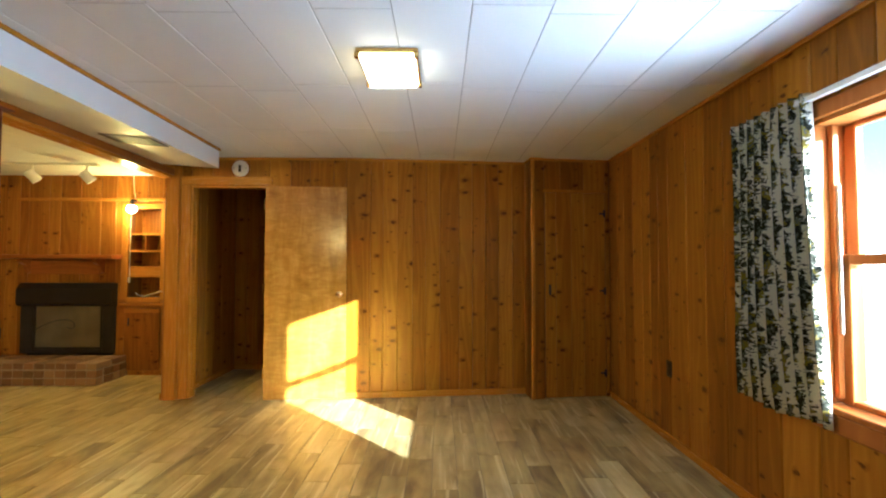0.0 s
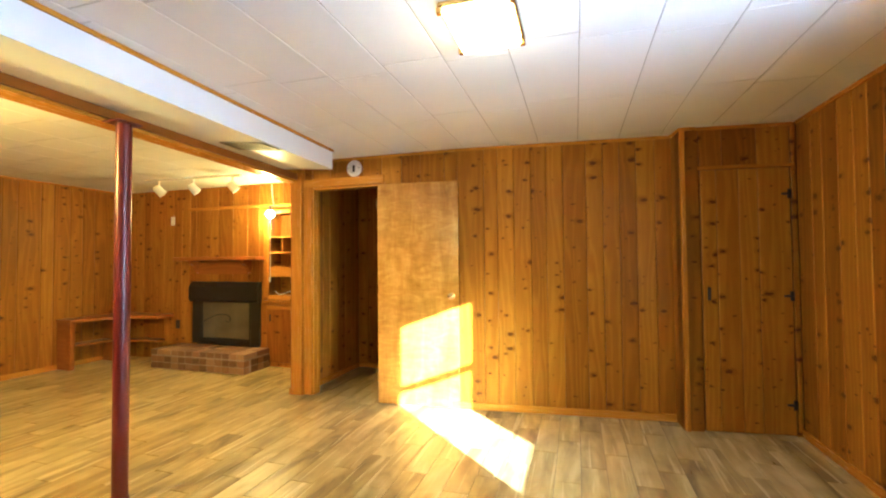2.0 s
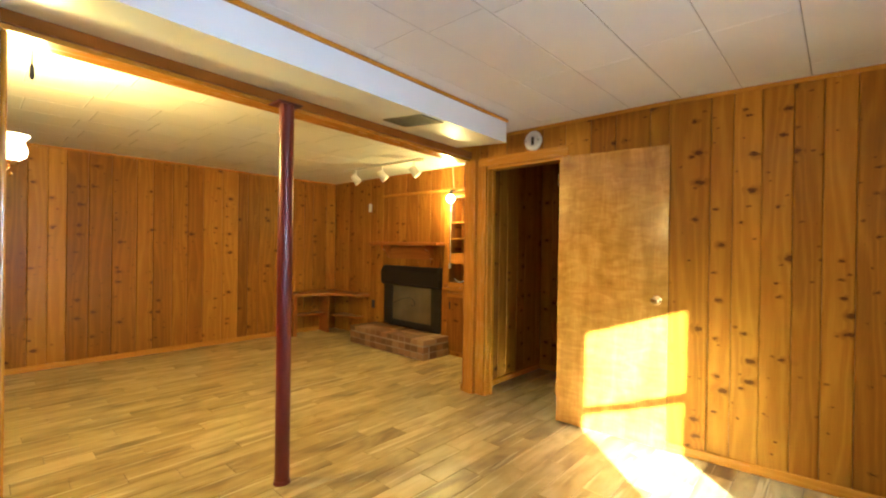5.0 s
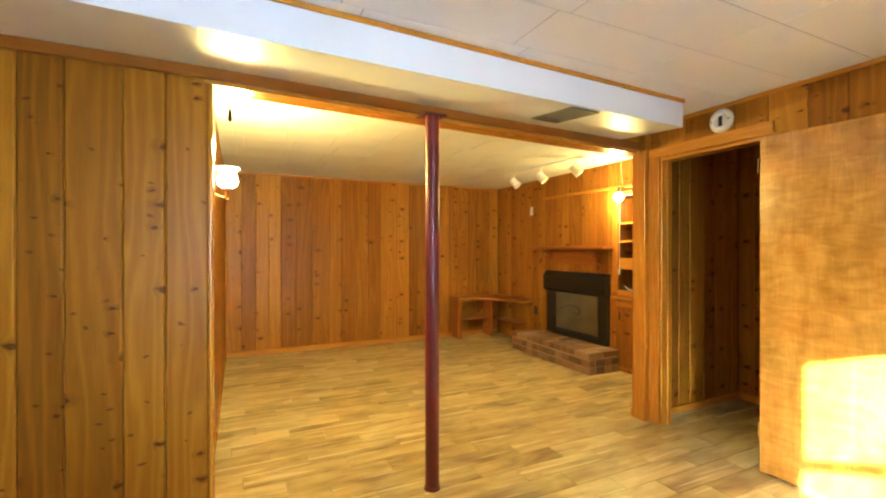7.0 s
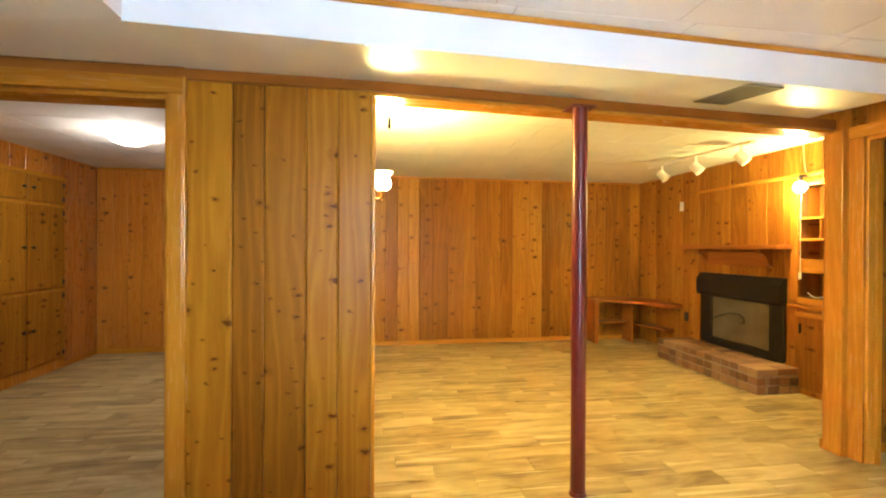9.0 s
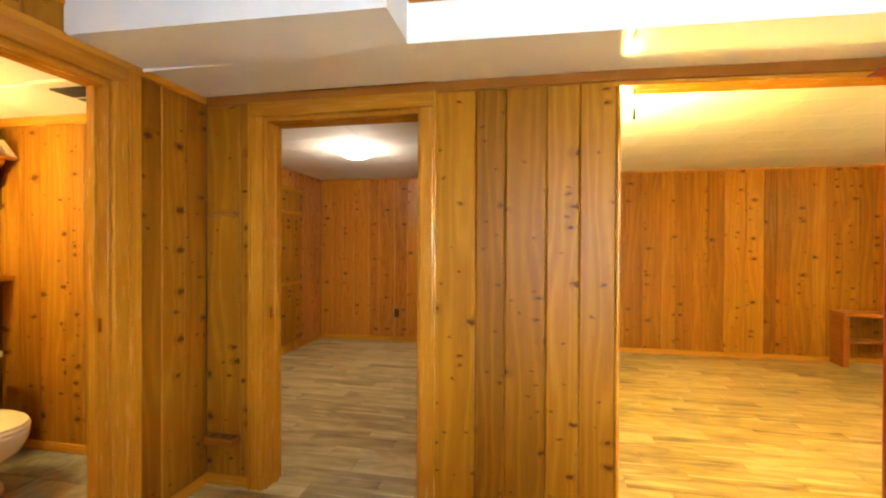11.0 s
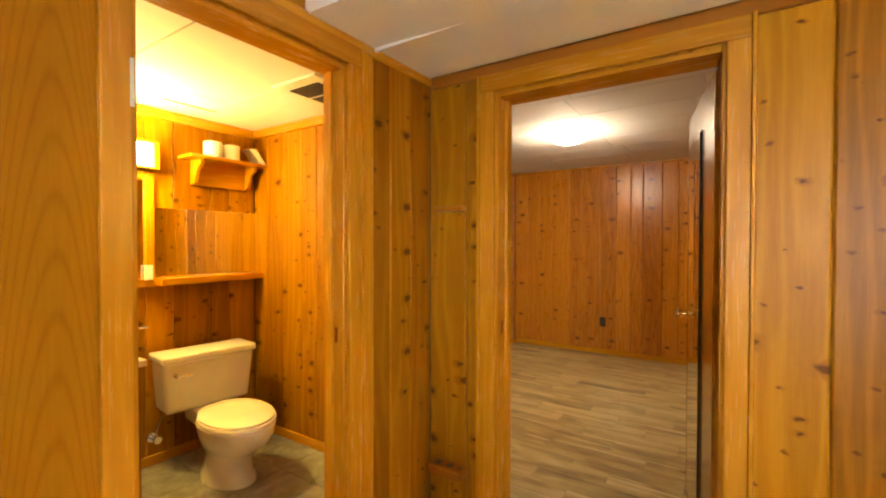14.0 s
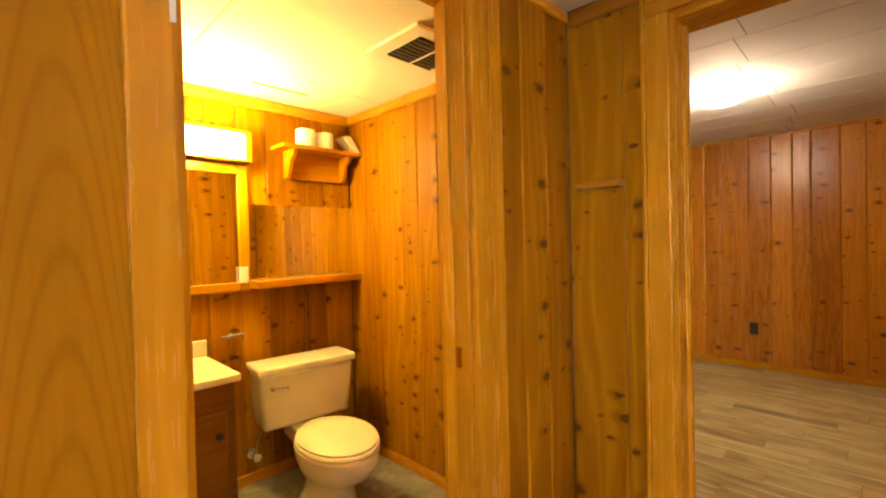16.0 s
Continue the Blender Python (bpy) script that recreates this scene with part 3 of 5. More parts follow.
solo("roof_slab", one_box(XW - 0.3, -3.1, 2.42, XE + 0.3, 5.7, 2.55), M_PLASTER, "closing slab above the ceilings", "slab", kind="structure")

# beam line, slightly out of square with the room: x at a given y


def bx(y, x_near=-2.165, x_far=-2.37):
    return x_near + (x_far - x_near) * (y - 1.125) / (4.12 - 1.125)


beam = thing("ceiling_beam", bx(2.6), 2.6, 2.12, "varnished pine beam casing over the wide opening", "beam", kind="structure")
_b = bmesh.new()
prism(_b, [(bx(1.11) + 0.004, 1.11), (bx(4.16) + 0.004, 4.16), (bx(4.16) - 0.13, 4.16), (bx(1.11) - 0.13, 1.11)], 2.115, CEIL, Matrix.Translation((-bx(2.6), -2.6, -2.12)))
part("beam_casing", _b, M_TRIMY, beam)
_b = bmesh.new()
prism(_b, [(bx(1.125) + 0.022, 1.125), (bx(4.13) + 0.022, 4.13), (bx(4.13) + 0.0045, 4.13), (bx(1.125) + 0.0045, 1.125)], 2.135, 2.195, Matrix.Translation((-bx(2.6), -2.6, -2.12)))
part("moulding", _b, M_DARKY, beam, "darker stained moulding strip")

# white sheet-metal duct casing, wide at the bath end, its underside falling a little towards the room
DZ = 2.145
duct = thing("duct_casing", -1.9, 1.5, DZ, "white painted sheet-metal duct casing along the ceiling", "duct")


def duct_piece(name, rim, mat, label="", sag=0.006):
    """A casing piece from plan points with their own underside height, up to the ceiling."""
    b = bmesh.new()
    lo = [b.verts.new((x + 1.9, y - 1.5, z - DZ)) for x, y, z in rim]
    hi = [b.verts.new((x + 1.9, y - 1.5, CEIL - 0.002 - DZ)) for x, y, z in rim]
    b.faces.new(hi)
    mid = b.verts.new([sum(v.co[q] for v in lo) / len(lo) - (sag if q == 2 else 0.0) for q in range(3)])
    for q in range(len(rim)):
        w = (q + 1) % len(rim)
        b.faces.new((lo[w], lo[q], mid))
        b.faces.new((lo[q], lo[w], hi[w], hi[q]))
    return part(name, b, mat, duct, label)


duct_piece("casing", [(-1.63, 0.2505, 2.145), (-1.71, 2.05, 2.145), (-1.79, 3.86, 2.145), (-2.335, 3.90, 2.193), (-2.235, 2.05, 2.19), (-2.155, 0.2505, 2.19)], M_DUCT)
duct_piece("wide_casing", [(-1.385, YS + 0.005, 2.18), (-1.385, 0.25, 2.155), (-1.63, 0.25, 2.155), (-2.14, 0.25, 2.19), (-2.14, YS + 0.005, 2.19)], M_DUCT, sag=0.014)
_o = Matrix.Translation((1.9, -1.5, -DZ))
for _q, _z in (([(-1.74, YS + 0.01), (-1.728, YS + 0.01), (-1.728, 0.24), (-1.74, 0.24)], 2.176), ([(-1.665, 1.10), (-1.665, 1.118), (-1.74, 1.118), (-1.74, 1.10)], 2.142)):
    _b = bmesh.new()
    prism(_b, _q, _z - 0.006, _z + 0.012, _o)
    part("seam_strip", _b, M_DUCT, duct)
_b = bmesh.new()
prism(_b, [(-1.6655, 1.10), (-1.6655, 1.118), (-1.673, 1.118), (-1.673, 1.10)], 2.142, CEIL - 0.03, _o)
part("seam_strip", _b, M_DUCT, duct)
_b = bmesh.new()
prism(_b, [(-1.617, 0.26), (-1.777, 3.865), (-1.789, 3.865), (-1.629, 0.26)], CEIL - 0.024, CEIL - 0.0025, _o)
part("trim_strip", _b, M_TRIMY, duct, "thin stained wood strip")
# supply grille in the duct's underside
vent = thing("duct_vent", -1.955, 3.02, 2.1615, "grey slotted supply grille in the duct underside", "vent")
vent.matrix_basis = pose(-1.955, 3.02, 2.161, 0, 4.9, 3.0)
_b = bmesh.new()
for _a in ((-0.175, -0.105, -0.155, 0.105), (0.155, -0.105, 0.175, 0.105), (-0.155, -0.105, 0.155, -0.088), (-0.155, 0.088, 0.155, 0.105)):
    box(_b, _a[0], _a[1], -0.008, _a[2], _a[3], -0.0005)
part("frame", _b, M_GRILLE, vent)
part("backing", one_box(-0.155, -0.088, -0.002, 0.155, 0.088, -0.0005), M_VENTDK, vent)
for i in range(9):
    _b = bmesh.new()
    box(_b, -0.155, -0.002, -0.006, 0.155, 0.010, -0.0045)
    s = part("slat", _b, M_GRILLE, vent)
    s.location = (0, -0.082 + i * 0.019, 0)

# wall-top mouldings
for x0, y0, x1, y1, z in ((-2.30, YN - 0.012, -0.72, YN - 0.001, CEIL), (XE - 0.018, YS + 0.02, XE - 0.001, 4.225, CEIL), (-1.39, YS + 0.001, XE - 0.02, YS + 0.012, CEIL)):
    ax = M_TRIMX if abs(x1 - x0) > abs(y1 - y0) else M_TRIMY
    solo("trim", one_box(x0, y0, z - 0.028, x1, y1, z - 0.001, bevel=0.003), ax, "thin pine moulding under the ceiling", "moulding", kind="structure")
solo("trim", one_box(XP + 0.0005, YS + 0.02, 2.135, XP + 0.02, 1.125, 2.188, bevel=0.004), M_DARKY, "stained moulding under the duct", "moulding", kind="structure")
solo("trim", one_box(XP + 0.02, YS + 0.0005, 2.15, -0.70, YS + 0.02, 2.188, bevel=0.004), M_TRIMX, "stained moulding over the bathroom door", "moulding", kind="structure")
solo("trim", one_box(-2.299, -2.779, 2.135, -0.56, -2.755, 2.197, bevel=0.006), M_TRIMX, "pine crown strip in the bathroom", "moulding", kind="structure")
solo("trim", one_box(-2.299, -2.755, 2.135, -2.275, -1.20, 2.197, bevel=0.006), M_TRIMY, "pine crown strip on the bathroom side wall", "moulding", kind="structure")
for x0, y0, x1, y1 in ((XW + 0.001, 1.12, XW + 0.016, YF - 0.02), (XW + 0.001, -2.26, XW + 0.016, 0.98)):
    solo("trim", one_box(x0, y0, CEIL - 0.025, x1, y1, CEIL - 0.001), M_TRIMY, "thin pine strip along the far wall", "moulding", kind="structure")
_na = math.degrees(math.atan2(YB - YN, 1.84))
solo("trim", one_box(0.002, -0.012, CEIL - 0.028, 1.79, -0.001, CEIL - 0.001, bevel=0.003), M_TRIMX, "thin pine moulding under the ceiling", "moulding", -0.72, YN, 0, _na, kind="structure")
for _a in ((-0.012, -0.012, 0.112, -0.001), (0.113, 0.008, 0.782, 0.0205)):
    solo("trim", one_box(_a[0], _a[1], CEIL - 0.028, _a[2], _a[3], CEIL - 0.001, bevel=0.003), M_TRIMX, "thin pine moulding over the closet box", "moulding", 1.075, 4.150, 0, 6.6, kind="structure")
solo("trim", one_box(-0.012, 0.0, CEIL - 0.028, -0.001, 0.19, CEIL - 0.001, bevel=0.003), M_TRIMY, "thin pine moulding on the closet box side", "moulding", 1.075, 4.150, 0, 6.6, kind="structure")
# partition end post and its capital
post = solo("trim", one_box(XP - 0.17, 1.1265, 0.0, XP + 0.004, 1.145, 2.114, bevel=0.006), M_TRIM, "varnished pine corner board at the partition end", "trim", kind="structure")

# ---- openings ----


def casing(name, label, x, y, rz, w, h, depth, side=0.085, top=0.085, left=True, right=True, head_end=None, band=True):
    """Door lining and casing in a wall; local x across the opening, local y into the wall."""
    r = thing(name, x, y, 0, label, "doorway", rz, kind="structure")
    t = 0.02
    if left:
        part("casing", one_box(-side, -0.02, 0, 0.006, -0.0005, h + 0.006, bevel=0.006, seg=2), M_TRIM, r)
        if band:
            part("back_band", one_box(-side - 0.014, -0.028, 0, -side - 0.0005, -0.0005, h + top, bevel=0.004, seg=2), M_TRIM, r)
    if right:
        part("casing", one_box(w - 0.006, -0.02, 0, w + side, -0.0005, h + 0.006, bevel=0.006, seg=2), M_TRIM, r)
        if head_end is None:
            part("back_band", one_box(w + side + 0.0005, -0.028, 0, w + side + 0.014, -0.0005, h + top, bevel=0.004, seg=2), M_TRIM, r)
    part("head_casing", one_box(-side, -0.021, h + 0.006, w + (side if head_end is None else head_end), -0.0005, h + top, bevel=0.006, seg=2), M_TRIMX, r)
    part("jamb", one_box(0.0, 0.0, 0, t, depth, h, bevel=0.002), M_TRIM, r)
    part("jamb", one_box(w - t, 0.0, 0, w, depth, h, bevel=0.002), M_TRIM, r)
    part("head_jamb", one_box(t, 0.0, h - t, w - t, depth, h, bevel=0.002), M_TRIMX, r)
    part("door_stop", one_box(t, depth * 0.5, 0, t + 0.012, depth * 0.5 + 0.03, h - t), M_TRIM, r)
    part("door_stop", one_box(w - t - 0.012, depth * 0.5, 0, w - t, depth * 0.5 + 0.03, h - t), M_TRIM, r)
    return r


d2 = casing("door_1", "varnished pine casing of the bedroom doorway", XP, -0.722, 90, 0.90, 2.06, 0.15, side=0.066)
part("strike_plate", one_box(0.0205, 0.03, 0.95, 0.0225, 0.055, 1.01), M_BRASS, d2)
d3 = casing("door_2", "varnished pine casing of the bathroom doorway", -0.84, YS, 180, 0.75, 2.07, 0.115, side=0.066, band=False)
part("casing", one_box(0.75 + 0.081, -0.0205, 0, 0.75 + 0.135, -0.0005, 2.15, bevel=0.008, seg=2), M_TRIM, d3)
part("strike_plate", one_box(0.7275, 0.032, 0.975, 0.7295, 0.052, 1.035), M_BRASS, d3)
part("hinge", one_box(-0.003, -0.0225, 1.71, 0.006, -0.0205, 1.83), M_WHITE, d3)
d1 = casing("door_3", "pine casing round the open closet", -2.22, YN, 0, 0.755, 2.05, 0.11, head_end=0.035)
# closet pilaster
solo("trim", one_box(-2.42, 4.13, 0, -2.306, 4.29, CEIL, bevel=0.008, seg=2), M_TRIM, "boxed pine post at the end of the beam", "post", kind="structure")

# ---- doors ----


def knob(parent, x, y, z, side, mat):
    """A round door knob with its rose; side: -1 or 1 along local y."""
    m = Matrix.Translation((x, y, z)) @ pose(0, 0, 0, 90 * (1 if side < 0 else -1), 0, 0)
    b = bmesh.new()
    lathe(b, [(0.030, 0.0), (0.031, 0.004), (0.024, 0.008), (0.011, 0.012), (0.010, 0.030), (0.018, 0.036), (0.027, 0.048), (0.026, 0.060), (0.015, 0.067), (0.002, 0.068)], 20, m)
    return part("door_knob", b, mat, parent, "polished brass knob" if mat is M_BRASS else "chrome knob", smooth=True)


leaf = thing("closet_door", -1.465, 4.105, 0.012, "open flush birch veneer door with a brass knob", "door", rz=4.0)
part("leaf", one_box(0, 0, 0, 0.765, 0.035, 2.018, bevel=0.0025), M_VENEER, leaf)
knob(leaf, 0.70, 0.0, 0.985, -1, M_BRASS)
for _z in (0.2, 1.0, 1.8):
    _h = part("hinge", cyl(bmesh.new(), (-0.006, 0.0, _z), (-0.006, 0.0, _z + 0.09), 0.006, seg=10), M_BRASS, leaf)

bleaf = thing("bedroom_door", -2.325, 0.135, 0.012, "open flush wooden bedroom door with a framed mirror", "door", rz=190.5)
part("leaf", one_box(0, -0.035, 0, 0.76, 0.0, 2.02, bevel=0.0025), M_VENEER, bleaf)
_k = knob(bleaf, 0.70, 0.0, 0.985, 1, M_BRASS)
knob(bleaf, 0.70, -0.035, 0.985, -1, M_BRASS)
part("mirror_pane", one_box(0.30, 0.0006, 0.06, 0.665, 0.006, 1.86), M_MIRROR, bleaf, "tall mirror glass on the door")
part("mirror_edge", one_box(0.292, 0.0006, 0.055, 0.2995, 0.010, 1.865), M_BLACKP, bleaf, "thin dark mirror edge")
for _a in (0.10, 0.95, 1.852):
    part("mirror_clip", one_box(0.285, 0.0065, _a, 0.312, 0.012, _a + 0.016, bevel=0.002), M_CHROME, bleaf, "small chrome mirror clip")
for _z in (0.2, 1.0, 1.8):
    part("hinge", one_box(-0.004, -0.005, _z, 0.03, 0.003, _z + 0.09), M_CHROME, bleaf)

# plank door of the closet box
_pp = BOX @ Vector((0.147, 0.025, 0.01))
pd = thing("plank_closet_door", _pp.x, _pp.y, 0.01, "closed knotty pine plank door with black strap hinges", "door", rz=6.6)
_x = 0.0
for _w in (0.11, 0.155, 0.13, 0.217):
    _p = new("plank", board_mesh(_w, 0.0, 1.978))
    _p.parent = pd
    _p.location = (_x, -0.006, 0)
    _x += _w
part("backing", one_box(-0.004, 0.011, 0.0, 0.609, 0.024, 1.979), M_SHADOWGAP, pd)
for _z in (0.22, 1.02, 1.78):
    _h = bmesh.new()
    prism(_h, [(0.545, -0.0), (0.555, -0.008), (0.588, -0.010), (0.588, 0.010), (0.555, 0.008)], 0.0, 0.006, Matrix.Translation((0, -0.0065, _z)) @ pose(0, 0, 0, 90))
    box(_h, 0.588, -0.015, _z - 0.036, 0.614, -0.0085, _z + 0.036, bevel=0.002)
    part("strap_hinge", _h, M_BLACK, pd, "black iron strap hinge")
_h = bmesh.new()
box(_h, 0.030, -0.012, 0.985, 0.054, -0.007, 1.085, bevel=0.003)
box(_h, 0.037, -0.030, 1.005, 0.047, -0.0115, 1.065, bevel=0.004)
part("handle", _h, M_BLACK, pd, "black iron pull handle")
solo("trim", one_box(0.125, 0.008, 1.992, 0.79, 0.0205, 2.02, bevel=0.003), M_TRIMX, "pine strip above the plank door", "trim", 1.075, 4.150, 0, 6.6, kind="structure")
solo("trim", one_box(0.0, 0.0, 0, 0.035, 0.0205, CEIL - 0.002, bevel=0.005, seg=2), M_TRIM, "narrow pine corner strip of the closet box", "trim", 1.075, 4.150, 0, 6.6, kind="structure")
solo("trim", one_box(0.0, 0.022, 0, 0.02, 0.22, CEIL - 0.002, bevel=0.003), M_PINE, "knotty pine side board of the closet box", "trim", 1.075, 4.150, 0, 6.6, kind="structure")

# ---- window, sash and curtain ----
win = thing("window_1", XE, 1.38, 0.69, "red-brown wooden double-hung window in a deep reveal", "window", rz=-90, kind="structure")
# local: x runs south, y outwards, from the inner wall face
HW, HH = 0.53, 1.24
part("reveal", one_box(-HW, -0.004, 0.0, -HW + 0.02, 0.20, HH), M_RED, win)
part("reveal", one_box(HW - 0.02, -0.004, 0.0, HW, 0.20, HH), M_RED, win)
part("reveal", one_box(-HW + 0.02, -0.004, HH - 0.02, HW - 0.02, 0.20, HH), M_RED, win)
part("window_sill", one_box(-HW - 0.03, -0.012, -0.032, HW + 0.03, 0.20, -0.004, bevel=0.005), M_RED, win)
part("apron", one_box(-HW - 0.03, -0.010, -0.11, HW + 0.03, -0.0005, -0.034, bevel=0.004), M_RED, win)
for _s, _z0, _z1, _y in (("upper", 0.60, HH - 0.022, 0.125), ("lower", -0.003, 0.645, 0.085)):
    sf = bmesh.new()
    a, b2_ = -HW + 0.022, HW - 0.022
    box(sf, a, _y, _z0, a + 0.055, _y + 0.036, _z1, bevel=0.004)
    box(sf, b2_ - 0.055, _y, _z0, b2_, _y + 0.036, _z1, bevel=0.004)
    box(sf, a + 0.054, _y + 0.002, _z0, b2_ - 0.054, _y + 0.034, _z0 + (0.022 if _s == "lower" else 0.04), bevel=0.004)
    box(sf, a + 0.054, _y + 0.002, _z1 - (0.018 if _s == "upper" else 0.045), b2_ - 0.054, _y + 0.034, _z1, bevel=0.004)
    fr = part("sash", sf, M_RED, win, "wooden sash frame")
    gl = part("pane", one_box(a + 0.053, _y + 0.016, _z0 + 0.015, b2_ - 0.053, _y + 0.020, _z1 - 0.015), M_GLASS, fr, "clear window glass")
    gl.visible_shadow = False
part("inner_stop", one_box(-HW + 0.0205, 0.055, 0.02, -HW + 0.045, 0.082, HH - 0.022, bevel=0.003), M_RED, win)
part("inner_stop", one_box(HW - 0.045, 0.055, 0.02, HW - 0.0205, 0.082, HH - 0.022, bevel=0.003), M_RED, win)
part("head_casing", one_box(-HW - 0.07, -0.022, HH, HW + 0.07, -0.0005, HH + 0.07, bevel=0.005), M_RED, win)
part("sash_spring", one_box(-HW + 0.046, 0.066, 0.30, -HW + 0.058, 0.074, 0.95), M_WHITE, win, "pale metal sash guide")

rod = thing("curtain_rod", XE - 0.055, 1.42, 2.015, "white metal traverse rod above the window", "curtain rod", rz=-90)
part("rail", one_box(-0.52, -0.012, -0.012, 0.52, 0.012, 0.014, bevel=0.003), M_WHITE, rod)
for _q in (-0.50, 0.50):
    part("bracket", one_box(_q - 0.012, 0.0125, -0.01, _q + 0.012, 0.0545, 0.012), M_WHITE, rod)


def curtain_mesh(w, h, folds, amp, seed):
    rng = random.Random(seed)
    nx, nz = folds * 12, 26
    ph = [rng.uniform(-0.5, 0.5) for _ in range(folds + 2)]
    bm = bmesh.new()
    grid = []
    for j in range(nz + 1):
        v = j / nz
        row = []
        for i in range(nx + 1):
            u = i / nx
            f = u * folds
            k = int(f)
            p = ph[k] * (1 - (f - k)) + ph[k + 1] * (f - k)
            s = math.sin(2 * math.pi * f + p + 0.6 * math.sin(2 * math.pi * f))
            a = amp * (0.55 + 0.45 * min(1, (1 - v) * 4 + 0.3)) * (1.0 + 0.25 * p)
            x = u * w * (1 + 0.10 * v * v) + 0.012 * s * math.cos(2 * math.pi * f)
            y = a * s + 0.012 * math.sin(3.1 * v + 6 * u)
            row.append(bm.verts.new((x, y, -v * h + 0.012 * math.sin(9 * u) * v)))
        grid.append(row)
    for r0, r1 in zip(grid, grid[1:]):
        for i in range(nx):
            bm.faces.new((r0[i], r0[i + 1], r1[i + 1], r1[i]))
    return bm


cur = thing("curtain", XE - 0.045, 2.375, 2.045, "pleated cotton curtain with a dark leaf print", "curtain", rz=-90)
_c = part("cloth", curtain_mesh(0.525, 1.45, 9, 0.034, 5), M_CURTAIN, cur, smooth=True)
_m = _c.modifiers.new("thickness", "SOLIDIFY")
_m.thickness = 0.003
part("heading_tape", one_box(0.0, -0.006, -0.03, 0.525, 0.006, -0.008), M_WHITE, cur)

# outdoors: one bright ground and a self-lit backdrop for the distance beyond the window
solo("ground", one_box(2.3, -60, -0.2, 120, 60, 0.45), M_SNOW, "bright ground outside the window", "ground", kind="structure")
_d = solo("backdrop", one_box(58, -60, 0.3, 58.5, 60, 9), M_GLOW_DISTANCE, "self-lit pale backdrop standing in for the bright distance", "backdrop", kind="structure")

# ---- lamps ----
lamp1 = thing("ceiling_light", -0.06, 2.20, CEIL, "lit square frosted glass ceiling light with a brass edge", "ceiling light")
part("pan", one_box(-0.15, -0.18, -0.022, 0.15, 0.18, -0.0005, bevel=0.004), M_BRASS, lamp1)
_b = bmesh.new()
_v = []
for s, z in ((1.0, -0.0225), (1.0, -0.04), (0.90, -0.062), (0.6, -0.070)):
    _v.append([_b.verts.new((s * x, s * y, z)) for x, y in ((-0.135, -0.165), (0.135, -0.165), (0.135, 0.165), (-0.135, 0.165))])
for a, b in zip(_v, _v[1:]):
    for i in range(4):
        _b.faces.new((a[i], a[(i + 1) % 4], b[(i + 1) % 4], b[i]))
_b.faces.new(_v[-1])
part("diffuser", _b, M_GLOW_MAIN, lamp1, "glowing frosted glass pane")
for sx, sy in ((-1, -1), (1, -1), (1, 1), (-1, 1)):
    part("corner_clip", one_box(sx * 0.142 - 0.012, sy * 0.172 - 0.012, -0.05, sx * 0.142 + 0.012, sy * 0.172 + 0.012, -0.0225, bevel=0.003), M_BRASS, lamp1)

lamp2 = thing("dome_ceiling_light", -4.10, -0.98, CEIL + 0.003, "lit white glass dome light on the bedroom ceiling", "ceiling light")
part("base", lathe(bmesh.new(), [(0.15, -0.018), (0.155, -0.001)], 32), M_WHITE, lamp2, smooth=True)
part("dome", lathe(bmesh.new(), [(0.02, -0.10), (0.08, -0.093), (0.13, -0.072), (0.16, -0.042), (0.168, -0.0185)], 36), M_GLOW_BED, lamp2, "glowing white glass dome", smooth=True)

sconce = thing("wall_sconce", -2.9, 1.10, 1.70, "lit brass wall sconce with a ruffled glass shade", "wall lamp")
part("back_plate", lathe(bmesh.new(), [(0.055, 0.0005), (0.055, 0.008), (0.03, 0.018)], 24, pose(0, 0, 0, -90)), M_BRASS, sconce, smooth=True)
tube("arm", [(0, 0.015, 0), (0, 0.05, -0.03), (0, 0.10, -0.03), (0, 0.11, 0.02)], 0.008, M_BRASS, sconce)
part("cup", lathe(bmesh.new(), [(0.012, 0.01), (0.035, 0.02), (0.038, 0.035)], 20, Matrix.Translation((0, 0.11, 0))), M_BRASS, sconce, smooth=True)
_b = bmesh.new()
lathe(_b, [(0.035, 0.036), (0.066, 0.06), (0.076, 0.095), (0.066, 0.13), (0.058, 0.15), (0.072, 0.175), (0.086, 0.19)], 32, Matrix.Translation((0, 0.11, 0)))
part("shade", _b, M_GLOW_WARM, sconce, "glowing ruffled white glass shade", smooth=True)
sconce.scale = (0.82, 0.82, 0.82)
part("finial", lathe(bmesh.new(), [(0.004, -0.06), (0.012, -0.05), (0.006, -0.035)], 12, Matrix.Translation((0, 0.11, 0.0))), M_BRASS, sconce, smooth=True)

bulb = thing("wall_bulb_lamp", -3.36, YF, 1.93, "bare lit bulb hanging from a black socket by the bookcase", "wall lamp")
part("bracket", one_box(-0.012, -0.10, 0.085, 0.012, -0.0005, 0.10), M_BLACK, bulb)
part("socket", lathe(bmesh.new(), [(0.020, 0.035), (0.024, 0.05), (0.018, 0.085)], 16, Matrix.Translation((0, -0.09, 0))), M_BLACK, bulb, smooth=True)
part("bulb", lathe(bmesh.new(), [(0.01, -0.062), (0.034, -0.05), (0.052, -0.02), (0.052, 0.0), (0.036, 0.025), (0.018, 0.0345)], 24, Matrix.Translation((0, -0.09, 0))), M_GLOW_BULB, bulb, "glowing round bulb", smooth=True)
tube("cord", [(0.0, -0.02, 0.09), (-0.03, -0.012, 0.20), (-0.04, -0.012, 0.36), (-0.04, -0.012, 0.385)], 0.0045, M_WHITE, bulb)
